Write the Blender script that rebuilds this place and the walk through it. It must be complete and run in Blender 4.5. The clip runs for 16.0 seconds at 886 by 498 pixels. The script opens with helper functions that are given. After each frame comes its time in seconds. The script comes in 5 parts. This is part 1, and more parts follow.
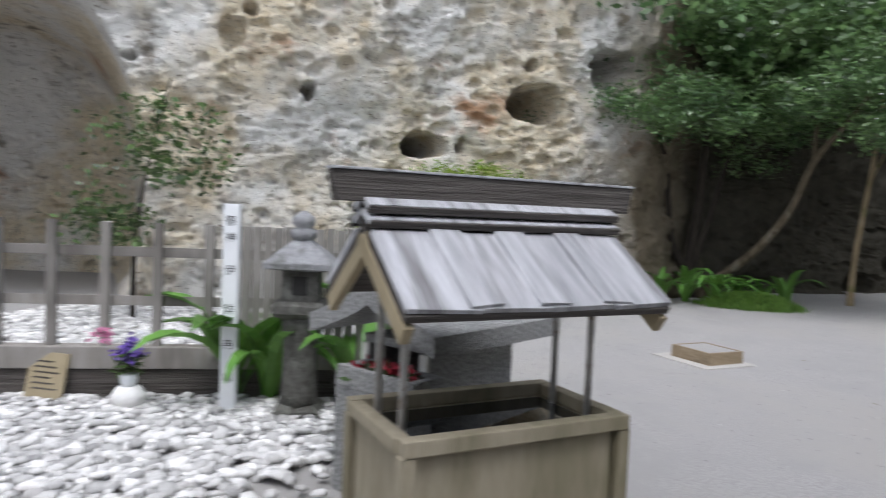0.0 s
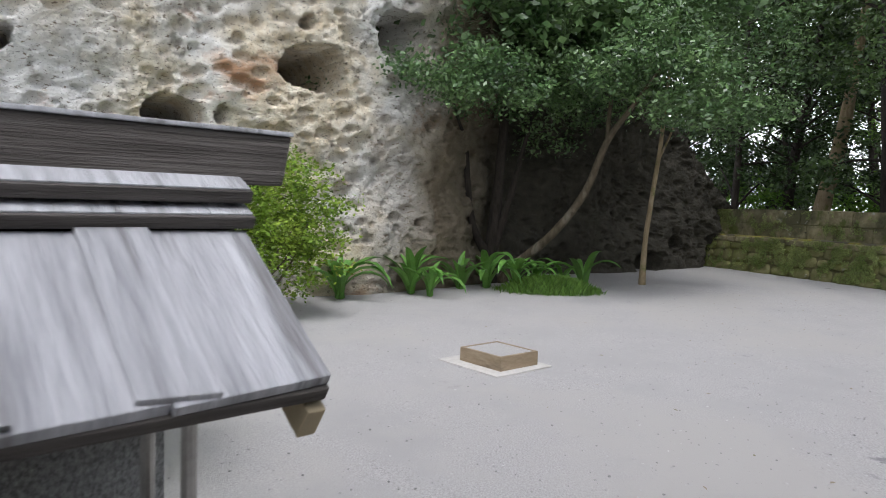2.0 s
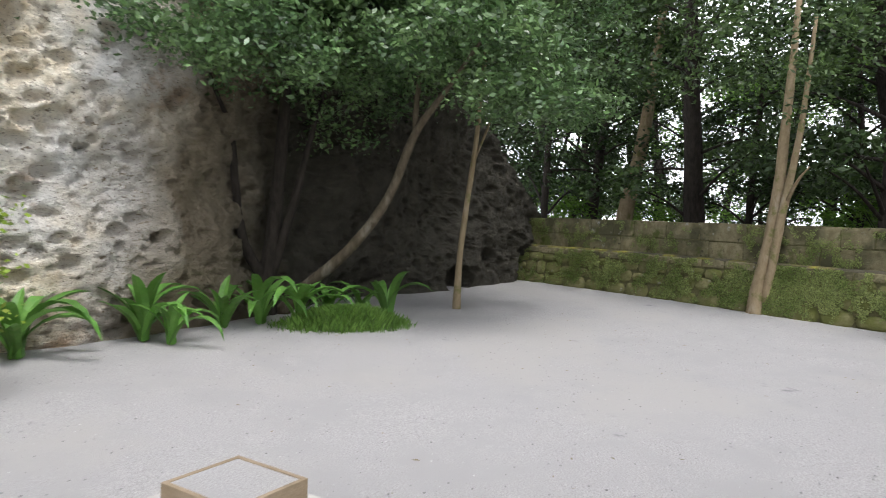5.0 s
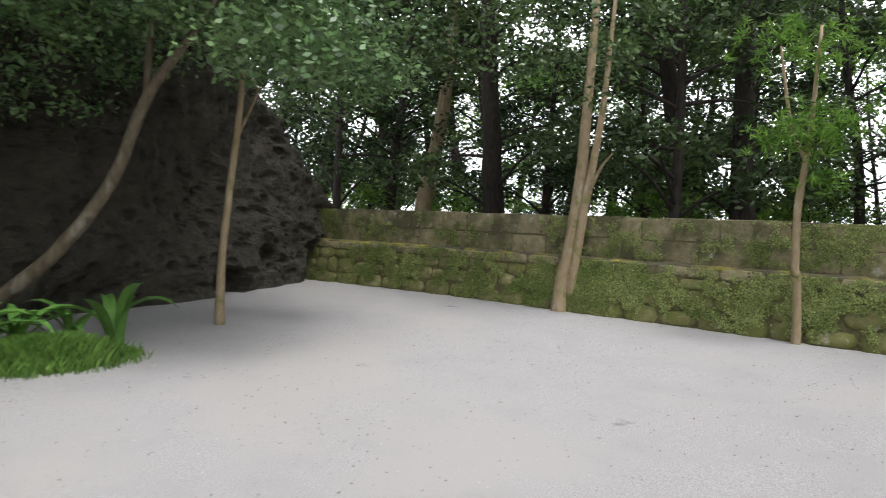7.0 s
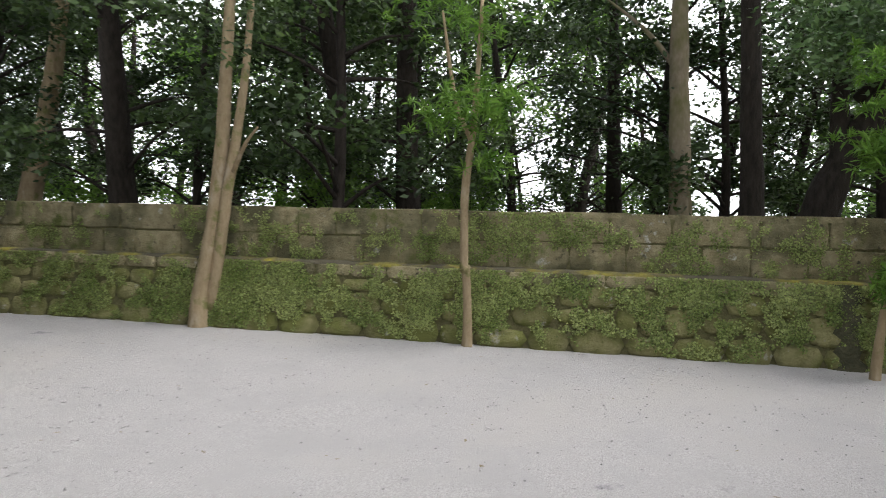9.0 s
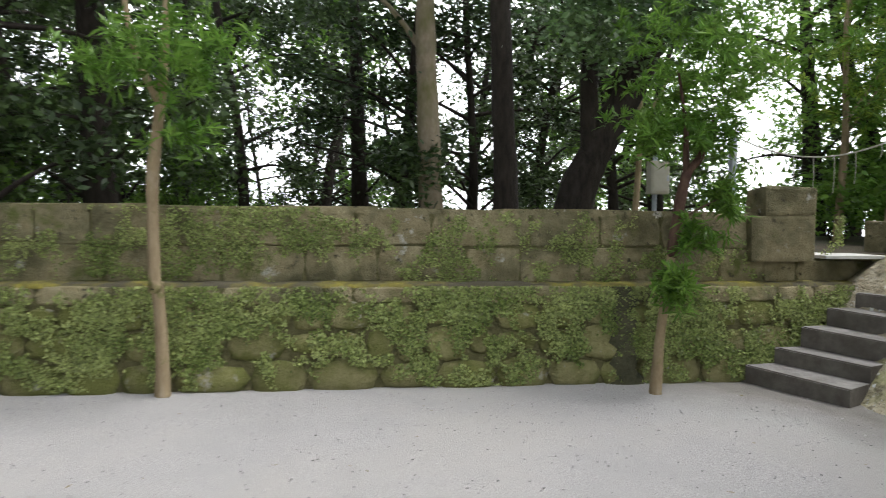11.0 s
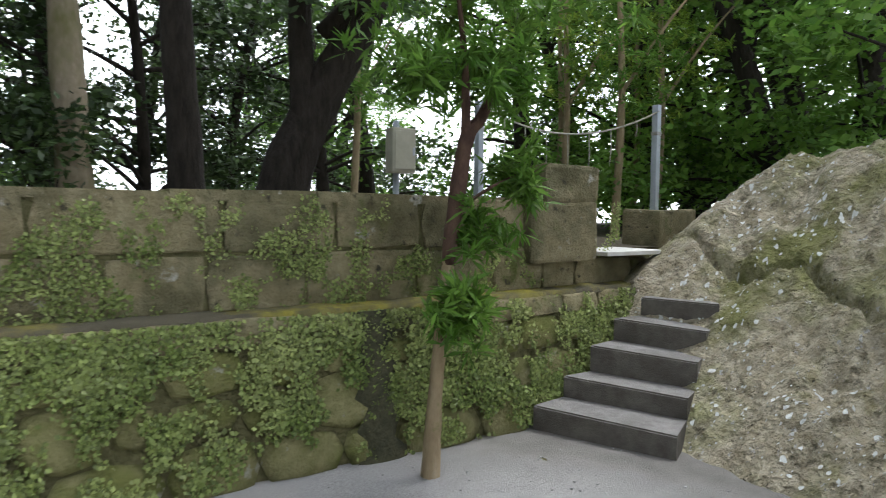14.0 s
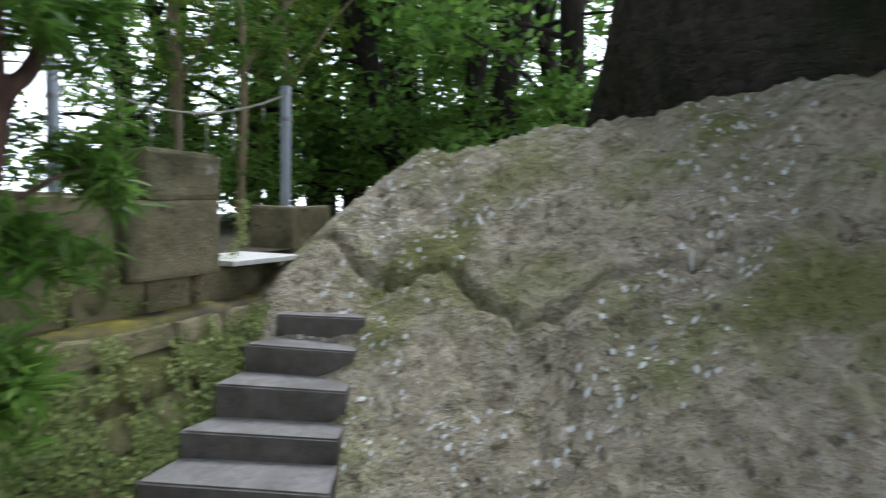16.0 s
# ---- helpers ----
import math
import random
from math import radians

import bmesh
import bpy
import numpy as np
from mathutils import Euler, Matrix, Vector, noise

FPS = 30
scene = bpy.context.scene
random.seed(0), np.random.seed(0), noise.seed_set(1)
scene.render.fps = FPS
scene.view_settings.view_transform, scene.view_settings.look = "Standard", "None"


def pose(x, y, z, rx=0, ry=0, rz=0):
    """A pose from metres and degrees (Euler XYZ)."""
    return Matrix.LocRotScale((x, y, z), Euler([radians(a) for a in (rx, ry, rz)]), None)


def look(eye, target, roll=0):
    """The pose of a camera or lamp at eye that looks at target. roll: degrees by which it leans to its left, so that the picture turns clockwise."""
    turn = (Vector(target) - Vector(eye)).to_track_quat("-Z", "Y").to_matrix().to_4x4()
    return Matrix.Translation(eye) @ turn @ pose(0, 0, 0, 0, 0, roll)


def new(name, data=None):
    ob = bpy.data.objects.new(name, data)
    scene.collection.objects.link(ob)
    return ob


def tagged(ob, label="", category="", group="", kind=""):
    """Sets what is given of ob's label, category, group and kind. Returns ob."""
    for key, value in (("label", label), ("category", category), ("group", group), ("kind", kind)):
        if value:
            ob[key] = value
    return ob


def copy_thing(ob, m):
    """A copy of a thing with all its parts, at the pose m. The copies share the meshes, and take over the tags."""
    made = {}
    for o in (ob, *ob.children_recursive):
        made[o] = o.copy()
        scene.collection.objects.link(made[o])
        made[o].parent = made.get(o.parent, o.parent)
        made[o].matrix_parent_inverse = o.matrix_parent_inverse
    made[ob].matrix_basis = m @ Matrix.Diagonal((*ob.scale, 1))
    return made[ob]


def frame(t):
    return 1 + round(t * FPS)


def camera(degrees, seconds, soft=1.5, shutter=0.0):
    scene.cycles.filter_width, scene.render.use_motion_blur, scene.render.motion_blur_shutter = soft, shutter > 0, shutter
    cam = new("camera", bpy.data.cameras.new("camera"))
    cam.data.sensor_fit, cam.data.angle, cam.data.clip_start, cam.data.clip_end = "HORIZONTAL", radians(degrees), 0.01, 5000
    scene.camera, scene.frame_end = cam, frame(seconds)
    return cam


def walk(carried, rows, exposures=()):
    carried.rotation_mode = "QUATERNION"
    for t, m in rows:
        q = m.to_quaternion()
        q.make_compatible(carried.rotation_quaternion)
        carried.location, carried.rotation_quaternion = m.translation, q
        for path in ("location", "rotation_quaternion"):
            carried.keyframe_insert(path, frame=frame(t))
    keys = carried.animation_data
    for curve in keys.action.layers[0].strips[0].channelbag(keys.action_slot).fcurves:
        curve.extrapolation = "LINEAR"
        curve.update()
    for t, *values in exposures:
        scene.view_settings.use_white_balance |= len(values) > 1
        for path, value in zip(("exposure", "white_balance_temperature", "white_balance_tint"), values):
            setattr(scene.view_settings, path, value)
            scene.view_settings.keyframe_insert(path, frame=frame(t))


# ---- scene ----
cam = camera(66.8, 16.0, soft=1.0, shutter=0.4)
PATH = [
    (0, (8.122, -8.104, 1.587), (6.165, -8.5, 1.484), 2.4),
    (0.5, (7.748, -7.911, 1.589), (5.753, -7.975, 1.459), 2.0),
    (1, (7.369, -7.816, 1.614), (5.373, -7.818, 1.477), 2.0),
    (1.5, (6.919, -7.684, 1.595), (4.927, -7.559, 1.46), 1.8),
    (2, (6.48, -7.594, 1.593), (4.488, -7.467, 1.46), 1.8),
    (2.5, (6.033, -7.491, 1.609), (4.05, -7.26, 1.49), 1.9),
    (3, (5.592, -7.355, 1.623), (3.625, -7.014, 1.509), 1.6),
    (3.5, (5.141, -7.268, 1.596), (3.192, -6.831, 1.504), 1.8),
    (6, (2.71, -6.243, 1.67), (0.926, -5.347, 1.558), 1.9),
    (6.5, (2.34, -5.912, 1.662), (0.635, -4.872, 1.554), 1.8),
    (7, (1.917, -5.563, 1.686), (0.318, -4.366, 1.58), 1.8),
    (7.5, (1.595, -5.143, 1.644), (0.045, -3.883, 1.539), 1.7),
    (8, (1.271, -4.669, 1.636), (-0.157, -3.272, 1.532), 1.6),
    (8.5, (1.121, -4.079, 1.673), (0.056, -2.39, 1.568), 1.3),
    (9, (0.835, -3.603, 1.649), (-0.052, -1.813, 1.549), 1.3),
    (11.5, (0.396, -1.096, 1.607), (0.402, 0.902, 1.515), 0.5),
    (12, (0.389, -0.629, 1.62), (0.527, 1.363, 1.516), 0.4),
    (12.5, (0.376, -0.194, 1.609), (0.562, 1.795, 1.508), 0.4),
    (13, (0.4, 0.251, 1.6), (0.746, 2.218, 1.493), 0.4),
    (13.5, (0.484, 0.627, 1.608), (0.933, 2.573, 1.501), 0.3),
    (14, (0.509, 1.024, 1.611), (1.202, 2.896, 1.499), 0.6),
    (14.5, (0.584, 1.347, 1.623), (1.332, 3.198, 1.511), 0.5),
    (15, (0.681, 1.643, 1.635), (1.496, 3.466, 1.516), 0.5),
    (15.5, (0.823, 1.879, 1.662), (2.04, 3.461, 1.532), 0.9),
    (16, (1.106, 1.938, 1.699), (2.671, 3.176, 1.565), 1.0),
]
EXPOSURES = [(0, 0.62, 6050, 11.5), (3.5, 0.9, 6200, 11.5), (6.5, 1.12, 6300, 10.5), (9, 1.04, 6400, 10.5), (12.5, 1.28, 6250, 8), (14.5, 1.26, 5950, 8.5), (16, 1.22, 5700, 10)]
walk(cam, [(t, look(e, g, r)) for t, e, g, r in PATH], EXPOSURES)

# ---- world and light ----
world = bpy.data.worlds.new("world")
scene.world = world
world.use_nodes = True
wt = world.node_tree
sky = wt.nodes.new("ShaderNodeTexSky")
sky.sky_type, sky.sun_disc = "NISHITA", False
sky.sun_elevation, sky.sun_rotation = radians(67), radians(80)
sky.air_density, sky.dust_density, sky.ozone_density = 1.0, 3.0, 1.0
milky = wt.nodes.new("ShaderNodeHueSaturation")
milky.inputs["Saturation"].default_value = 0.35
wt.links.new(sky.outputs[0], milky.inputs["Color"])
wt.links.new(milky.outputs[0], wt.nodes["Background"].inputs[0])
wt.nodes["Background"].inputs[1].default_value = 0.15
sun_data = bpy.data.lights.new("sun", "SUN")
sun_data.energy, sun_data.angle, sun_data.color = 1.0, radians(25), (1.0, 0.985, 0.96)
sun = new("sun", sun_data)
sun.matrix_world = look((10, 2.0, 25), (0, 0, 0))
haze = bpy.data.materials.new("haze")
haze.use_nodes = True
haze.node_tree.nodes.remove(haze.node_tree.nodes["Principled BSDF"])
glow = haze.node_tree.nodes.new("ShaderNodeEmission")
glow.inputs[0].default_value, glow.inputs[1].default_value = (0.97, 0.985, 1.0, 1), 1.5
haze.node_tree.links.new(glow.outputs[0], haze.node_tree.nodes["Material Output"].inputs[0])

# ---- materials ----


def material(name, base, second, scale=6.0, rough=0.85, bump=0.3, bump_scale=40.0, third=None, third_scale=1.2,
             third_at=0.55, metal=0.0, island=0.0, per_object=0.0, stretch=(1, 1, 1), translucent=0.0, spec=0.3):
    """Two colours mixed by grain, a third in larger patches, and fine relief."""
    m = bpy.data.materials.new(name)
    m.use_nodes = True
    t = m.node_tree
    n, ln = t.nodes, t.links
    b = n["Principled BSDF"]
    b.inputs["Roughness"].default_value, b.inputs["Metallic"].default_value = rough, metal
    b.inputs["Specular IOR Level"].default_value = spec
    co = n.new("ShaderNodeTexCoord")
    mp = n.new("ShaderNodeMapping")
    mp.inputs["Scale"].default_value = stretch
    ln.new(co.outputs["Object"], mp.inputs[0])

    def grain(size, detail=6.0):
        x = n.new("ShaderNodeTexNoise")
        x.inputs["Scale"].default_value, x.inputs["Detail"].default_value = size, detail
        x.inputs["Roughness"].default_value = 0.65
        ln.new(mp.outputs[0], x.inputs["Vector"])
        return x

    def ramp(src, lo, hi):
        r = n.new("ShaderNodeMapRange")
        r.inputs["From Min"].default_value, r.inputs["From Max"].default_value = lo, hi
        ln.new(src, r.inputs["Value"])
        return r.outputs[0]

    def mix(fac, a, c):
        x = n.new("ShaderNodeMix")
        x.data_type = "RGBA"
        ln.new(fac, x.inputs[0])
        for sock, v in ((x.inputs[6], a), (x.inputs[7], c)):
            if isinstance(v, tuple):
                sock.default_value = (*v, 1)
            else:
                ln.new(v, sock)
        return x.outputs[2]

    col = mix(ramp(grain(scale).outputs["Fac"], 0.35, 0.65), base, second)
    if third:
        col = mix(ramp(grain(third_scale, 4).outputs["Fac"], third_at - 0.04, third_at + 0.12), col, third)
    if island or per_object:
        rnd = n.new("ShaderNodeNewGeometry" if island else "ShaderNodeObjectInfo").outputs["Random Per Island" if island else "Random"]
        hs = n.new("ShaderNodeHueSaturation")
        amount = island or per_object
        ln.new(ramp(rnd, 0, 1), hs.inputs["Value"])
        hs.inputs["Value"].links[0].from_node.inputs["To Min"].default_value = 1 - amount
        hs.inputs["Value"].links[0].from_node.inputs["To Max"].default_value = 1 + amount
        ln.new(col, hs.inputs["Color"])
        col = hs.outputs[0]
    ln.new(col, b.inputs["Base Color"])
    if bump:
        bp = n.new("ShaderNodeBump")
        bp.inputs["Strength"].default_value, bp.inputs["Distance"].default_value = min(bump, 1.0), 0.02 if bump < 0.9 else 0.035
        ln.new(grain(bump_scale, 8).outputs["Fac"], bp.inputs["Height"])
        ln.new(bp.outputs[0], b.inputs["Normal"])
    if translucent:
        tr = n.new("ShaderNodeBsdfTranslucent")
        ln.new(col, tr.inputs[0])
        ms = n.new("ShaderNodeMixShader")
        ms.inputs[0].default_value = translucent
        ln.new(b.outputs[0], ms.inputs[1])
        ln.new(tr.outputs[0], ms.inputs[2])
        ln.new(ms.outputs[0], n["Material Output"].inputs[0])
    return m


M = {}
M["sand"] = material("sand", (0.30, 0.29, 0.28), (0.48, 0.465, 0.455), 75, 0.95, 0.85, 110, (0.37, 0.36, 0.35), 1.1, 0.5)
M["soil"] = material("soil", (0.05, 0.04, 0.028), (0.09, 0.07, 0.045), 8, 0.95, 0.6, 30, (0.05, 0.07, 0.025), 0.8, 0.5)
M["rock_pale"] = material("rock_pale", (0.64, 0.53, 0.36), (0.82, 0.75, 0.61), 6, 0.95, 0.85, 30, (0.82, 0.80, 0.76), 0.42, 0.47)
M["rock_slope"] = material("rock_slope", (0.31, 0.265, 0.175), (0.47, 0.42, 0.315), 10, 0.95, 0.85, 40, (0.27, 0.27, 0.125), 1.1, 0.54)
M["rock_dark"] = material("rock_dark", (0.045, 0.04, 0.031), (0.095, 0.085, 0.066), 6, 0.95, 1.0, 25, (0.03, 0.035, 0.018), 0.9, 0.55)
M["stone_moss"] = material("stone_moss", (0.165, 0.16, 0.06), (0.27, 0.25, 0.12), 7, 0.92, 0.9, 40, (0.15, 0.16, 0.045), 1.6, 0.47, per_object=0.14)
M["stone_block"] = material("stone_block", (0.20, 0.17, 0.09), (0.33, 0.29, 0.175), 6, 0.92, 0.9, 40, (0.10, 0.095, 0.05), 1.2, 0.5, per_object=0.11)
M["mortar"] = material("mortar", (0.11, 0.105, 0.045), (0.18, 0.165, 0.08), 10, 0.95, 1.0, 35)
M["moss"] = material("moss", (0.19, 0.17, 0.03), (0.30, 0.26, 0.04), 12, 0.95, 0.7, 60, (0.09, 0.08, 0.045), 2.0, 0.50)
M["lichen"] = material("lichen", (0.52, 0.53, 0.50), (0.68, 0.69, 0.66), 20, 0.95, 0.3, 60)
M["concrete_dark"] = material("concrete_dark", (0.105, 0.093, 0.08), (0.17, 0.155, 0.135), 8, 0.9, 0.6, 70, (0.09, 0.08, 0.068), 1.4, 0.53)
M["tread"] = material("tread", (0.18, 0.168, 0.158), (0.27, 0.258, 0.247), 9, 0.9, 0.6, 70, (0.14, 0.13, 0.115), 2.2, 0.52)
M["slab_pale"] = material("slab_pale", (0.55, 0.54, 0.50), (0.66, 0.65, 0.61), 12, 0.9, 0.3, 50)
M["bark_dark"] = material("bark_dark", (0.018, 0.014, 0.011), (0.042, 0.034, 0.027), 14, 0.95, 0.9, 30, stretch=(1, 1, 0.25))
M["bark_pale"] = material("bark_pale", (0.20, 0.165, 0.11), (0.30, 0.25, 0.18), 9, 0.9, 0.5, 40, (0.15, 0.14, 0.06), 1.6, 0.52, stretch=(1, 1, 0.5))
M["bark_tan"] = material("bark_tan", (0.24, 0.18, 0.105), (0.34, 0.265, 0.165), 12, 0.9, 0.5, 50, (0.42, 0.36, 0.28), 3.0, 0.62, stretch=(1, 1, 0.4))
M["leaf"] = material("leaf", (0.042, 0.08, 0.02), (0.085, 0.135, 0.038), 3, 0.42, 0, island=0.55, translucent=0.25, spec=0.5)
M["bark_brown"] = material("bark_brown", (0.07, 0.055, 0.035), (0.13, 0.105, 0.07), 12, 0.95, 0.7, 40, (0.20, 0.18, 0.14), 3.0, 0.6, stretch=(1, 1, 0.4))
M["bark_red"] = material("bark_red", (0.07, 0.04, 0.03), (0.14, 0.085, 0.06), 14, 0.95, 0.8, 40, (0.17, 0.12, 0.085), 4.0, 0.6, stretch=(1, 1, 0.4))
M["leaf_gloss"] = material("leaf_gloss", (0.06, 0.125, 0.04), (0.15, 0.235, 0.085), 1.2, 0.34, 0, island=0.55, translucent=0.25, spec=0.6)
M["slab_sand"] = material("slab_sand", (0.42, 0.40, 0.37), (0.50, 0.48, 0.45), 14, 0.95, 0.5, 60)
M["leaf_deep"] = material("leaf_deep", (0.022, 0.042, 0.013), (0.048, 0.08, 0.024), 3, 0.45, 0, island=0.55, translucent=0.22)
M["leaf_bright"] = material("leaf_bright", (0.085, 0.19, 0.025), (0.17, 0.29, 0.05), 3, 0.45, 0, island=0.4, translucent=0.5)
M["leaf_lime"] = material("leaf_lime", (0.14, 0.25, 0.03), (0.30, 0.39, 0.055), 2.5, 0.5, 0, island=0.6, translucent=0.4)
M["strap"] = material("strap", (0.09, 0.22, 0.04), (0.17, 0.33, 0.07), 5, 0.4, 0.1, 30, (0.16, 0.24, 0.06), 2, 0.6, per_object=0.3, translucent=0.25)
M["grass"] = material("grass", (0.09, 0.18, 0.03), (0.15, 0.26, 0.05), 5, 0.6, 0, island=0.4, translucent=0.3)
M["ivy"] = material("ivy", (0.15, 0.20, 0.05), (0.30, 0.34, 0.12), 1.6, 0.45, 0, island=0.5, translucent=0.25)
M["wood_grey"] = material("wood_grey", (0.36, 0.36, 0.375), (0.62, 0.62, 0.64), 26, 0.85, 0.9, 60, (0.20, 0.19, 0.19), 11.0, 0.56, stretch=(1, 0.07, 0.07), per_object=0.14)
M["wood_dark"] = material("wood_dark", (0.06, 0.052, 0.046), (0.145, 0.13, 0.118), 30, 0.85, 0.9, 60, stretch=(0.05, 1, 1.5))
M["wood_tan"] = material("wood_tan", (0.30, 0.245, 0.15), (0.38, 0.32, 0.21), 10, 0.8, 0.3, 50, (0.24, 0.19, 0.12), 2.5, 0.56, stretch=(1, 1, 0.3))
M["wood_trough"] = material("wood_trough", (0.25, 0.215, 0.15), (0.34, 0.30, 0.22), 9, 0.8, 0.4, 50, (0.18, 0.16, 0.10), 2.5, 0.54, stretch=(1, 1, 0.25))
M["wood_fence"] = material("wood_fence", (0.20, 0.185, 0.165), (0.29, 0.27, 0.25), 12, 0.85, 0.4, 50, (0.15, 0.135, 0.12), 2.0, 0.56, stretch=(1, 1, 0.2), per_object=0.15)
M["wood_box"] = material("wood_box", (0.23, 0.175, 0.11), (0.32, 0.25, 0.17), 16, 0.85, 0.4, 60, (0.15, 0.115, 0.08), 6, 0.58, stretch=(0.3, 0.3, 1))
M["liner"] = material("liner", (0.02, 0.02, 0.02), (0.03, 0.03, 0.03), 10, 0.4, 0.1, 30)
M["water"] = material("water", (0.004, 0.005, 0.006), (0.006, 0.007, 0.008), 3, 0.02, 0.0, spec=0.5)
M["tin"] = material("tin", (0.32, 0.31, 0.29), (0.45, 0.44, 0.42), 14, 0.35, 0.2, 40, (0.20, 0.15, 0.10), 9, 0.60, metal=0.8)
M["post_steel"] = material("post_steel", (0.36, 0.40, 0.44), (0.44, 0.48, 0.52), 6, 0.5, 0.1, 30, metal=0.3)
M["white_paint"] = material("white_paint", (0.74, 0.75, 0.76), (0.80, 0.81, 0.82), 5, 0.5, 0.1, 30, (0.66, 0.66, 0.65), 2, 0.6)
M["ink"] = material("ink", (0.03, 0.03, 0.035), (0.05, 0.05, 0.05), 20, 0.7, 0)
M["pebble"] = material("pebble", (0.50, 0.49, 0.48), (0.66, 0.65, 0.63), 14, 0.75, 0.2, 50, (0.42, 0.40, 0.39), 4, 0.58, per_object=0.4)
M["pebble_field"] = material("pebble_field", (0.48, 0.47, 0.46), (0.66, 0.65, 0.63), 14, 0.75, 0.2, 50, (0.42, 0.40, 0.39), 4, 0.58, island=0.45)
M["gravel"] = material("gravel", (0.26, 0.255, 0.25), (0.42, 0.41, 0.40), 20, 0.9, 0.2, 50, island=0.4)
M["streak_dark"] = material("streak_dark", (0.045, 0.046, 0.024), (0.085, 0.082, 0.045), 9, 0.8, 0.9, 35)
M["granite"] = material("granite", (0.17, 0.17, 0.165), (0.46, 0.46, 0.45), 60, 0.85, 0.9, 70, (0.30, 0.30, 0.28), 2, 0.58)
M["lantern_stone"] = material("lantern_stone", (0.08, 0.077, 0.065), (0.17, 0.165, 0.15), 16, 0.9, 0.9, 50, (0.24, 0.24, 0.21), 6, 0.58)
M["lantern_cap"] = material("lantern_cap", (0.24, 0.24, 0.245), (0.40, 0.40, 0.41), 14, 0.9, 0.9, 40, (0.17, 0.17, 0.16), 5, 0.53)
M["dark_slot"] = material("dark_slot", (0.03, 0.03, 0.028), (0.045, 0.042, 0.04), 8, 0.9, 0.2, 30)
M["red_petal"] = material("red_petal", (0.24, 0.015, 0.03), (0.36, 0.04, 0.06), 10, 0.6, 0, island=0.4)
M["purple_petal"] = material("purple_petal", (0.12, 0.07, 0.33), (0.2, 0.12, 0.45), 10, 0.6, 0, island=0.3)
M["pink_petal"] = material("pink_petal", (0.55, 0.18, 0.32), (0.65, 0.28, 0.42), 10, 0.6, 0, island=0.3)
M["rope"] = material("rope", (0.34, 0.33, 0.27), (0.44, 0.42, 0.35), 40, 0.9, 0.5, 80)
M["meter_case"] = material("meter_case", (0.36, 0.34, 0.26), (0.44, 0.42, 0.33), 6, 0.5, 0.1, 30)
M["glass_cup"] = material("glass_cup", (0.62, 0.64, 0.66), (0.70, 0.72, 0.74), 8, 0.2, 0)



def stain_or_shade(m, dark, dark2, far, size, soft, wobble=1.6):
    """A second, darker colour along a direction, ragged at its border: stain, and on the cliff also tree shade."""
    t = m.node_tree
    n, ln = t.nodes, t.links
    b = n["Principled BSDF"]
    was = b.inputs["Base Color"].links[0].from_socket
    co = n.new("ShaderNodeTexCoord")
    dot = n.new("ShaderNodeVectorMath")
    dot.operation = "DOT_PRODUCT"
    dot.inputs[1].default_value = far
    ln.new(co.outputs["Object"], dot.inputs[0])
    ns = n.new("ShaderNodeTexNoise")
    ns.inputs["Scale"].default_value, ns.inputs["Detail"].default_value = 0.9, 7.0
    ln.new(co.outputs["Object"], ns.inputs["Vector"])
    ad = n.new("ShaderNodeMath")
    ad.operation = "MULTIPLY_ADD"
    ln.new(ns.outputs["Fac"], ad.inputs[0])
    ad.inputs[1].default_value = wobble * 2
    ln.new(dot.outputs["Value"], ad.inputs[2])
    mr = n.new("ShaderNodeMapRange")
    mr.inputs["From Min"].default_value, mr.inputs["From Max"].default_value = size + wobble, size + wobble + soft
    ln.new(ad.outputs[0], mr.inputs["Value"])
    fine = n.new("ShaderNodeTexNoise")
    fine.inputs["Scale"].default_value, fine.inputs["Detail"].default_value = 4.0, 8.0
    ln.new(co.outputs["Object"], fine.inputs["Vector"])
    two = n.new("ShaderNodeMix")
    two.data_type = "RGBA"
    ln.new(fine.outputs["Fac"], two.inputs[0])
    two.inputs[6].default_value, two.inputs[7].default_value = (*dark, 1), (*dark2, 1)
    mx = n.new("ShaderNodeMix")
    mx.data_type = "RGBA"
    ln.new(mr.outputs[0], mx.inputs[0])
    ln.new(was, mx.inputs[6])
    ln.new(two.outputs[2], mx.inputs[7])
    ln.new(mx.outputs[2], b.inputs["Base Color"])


def patches(m, colour, scale, lo, hi, seed=0.0, flat=1.0):
    """Patches of another colour laid over a material."""
    t = m.node_tree
    n, ln = t.nodes, t.links
    b = n["Principled BSDF"]
    was = b.inputs["Base Color"].links[0].from_socket
    co = n.new("ShaderNodeTexCoord")
    mp = n.new("ShaderNodeMapping")
    mp.inputs["Location"].default_value = (seed, seed * 1.7, seed * 0.6)
    mp.inputs["Scale"].default_value = (1, 1, flat)
    ln.new(co.outputs["Object"], mp.inputs[0])
    ns = n.new("ShaderNodeTexNoise")
    ns.inputs["Scale"].default_value, ns.inputs["Detail"].default_value, ns.inputs["Roughness"].default_value = scale, 8.0, 0.65
    ln.new(mp.outputs[0], ns.inputs["Vector"])
    mr = n.new("ShaderNodeMapRange")
    mr.inputs["From Min"].default_value, mr.inputs["From Max"].default_value = lo, hi
    ln.new(ns.outputs["Fac"], mr.inputs["Value"])
    mx = n.new("ShaderNodeMix")
    mx.data_type = "RGBA"
    ln.new(mr.outputs[0], mx.inputs[0])
    ln.new(was, mx.inputs[6])
    mx.inputs[7].default_value = (*colour, 1)
    ln.new(mx.outputs[2], b.inputs["Base Color"])


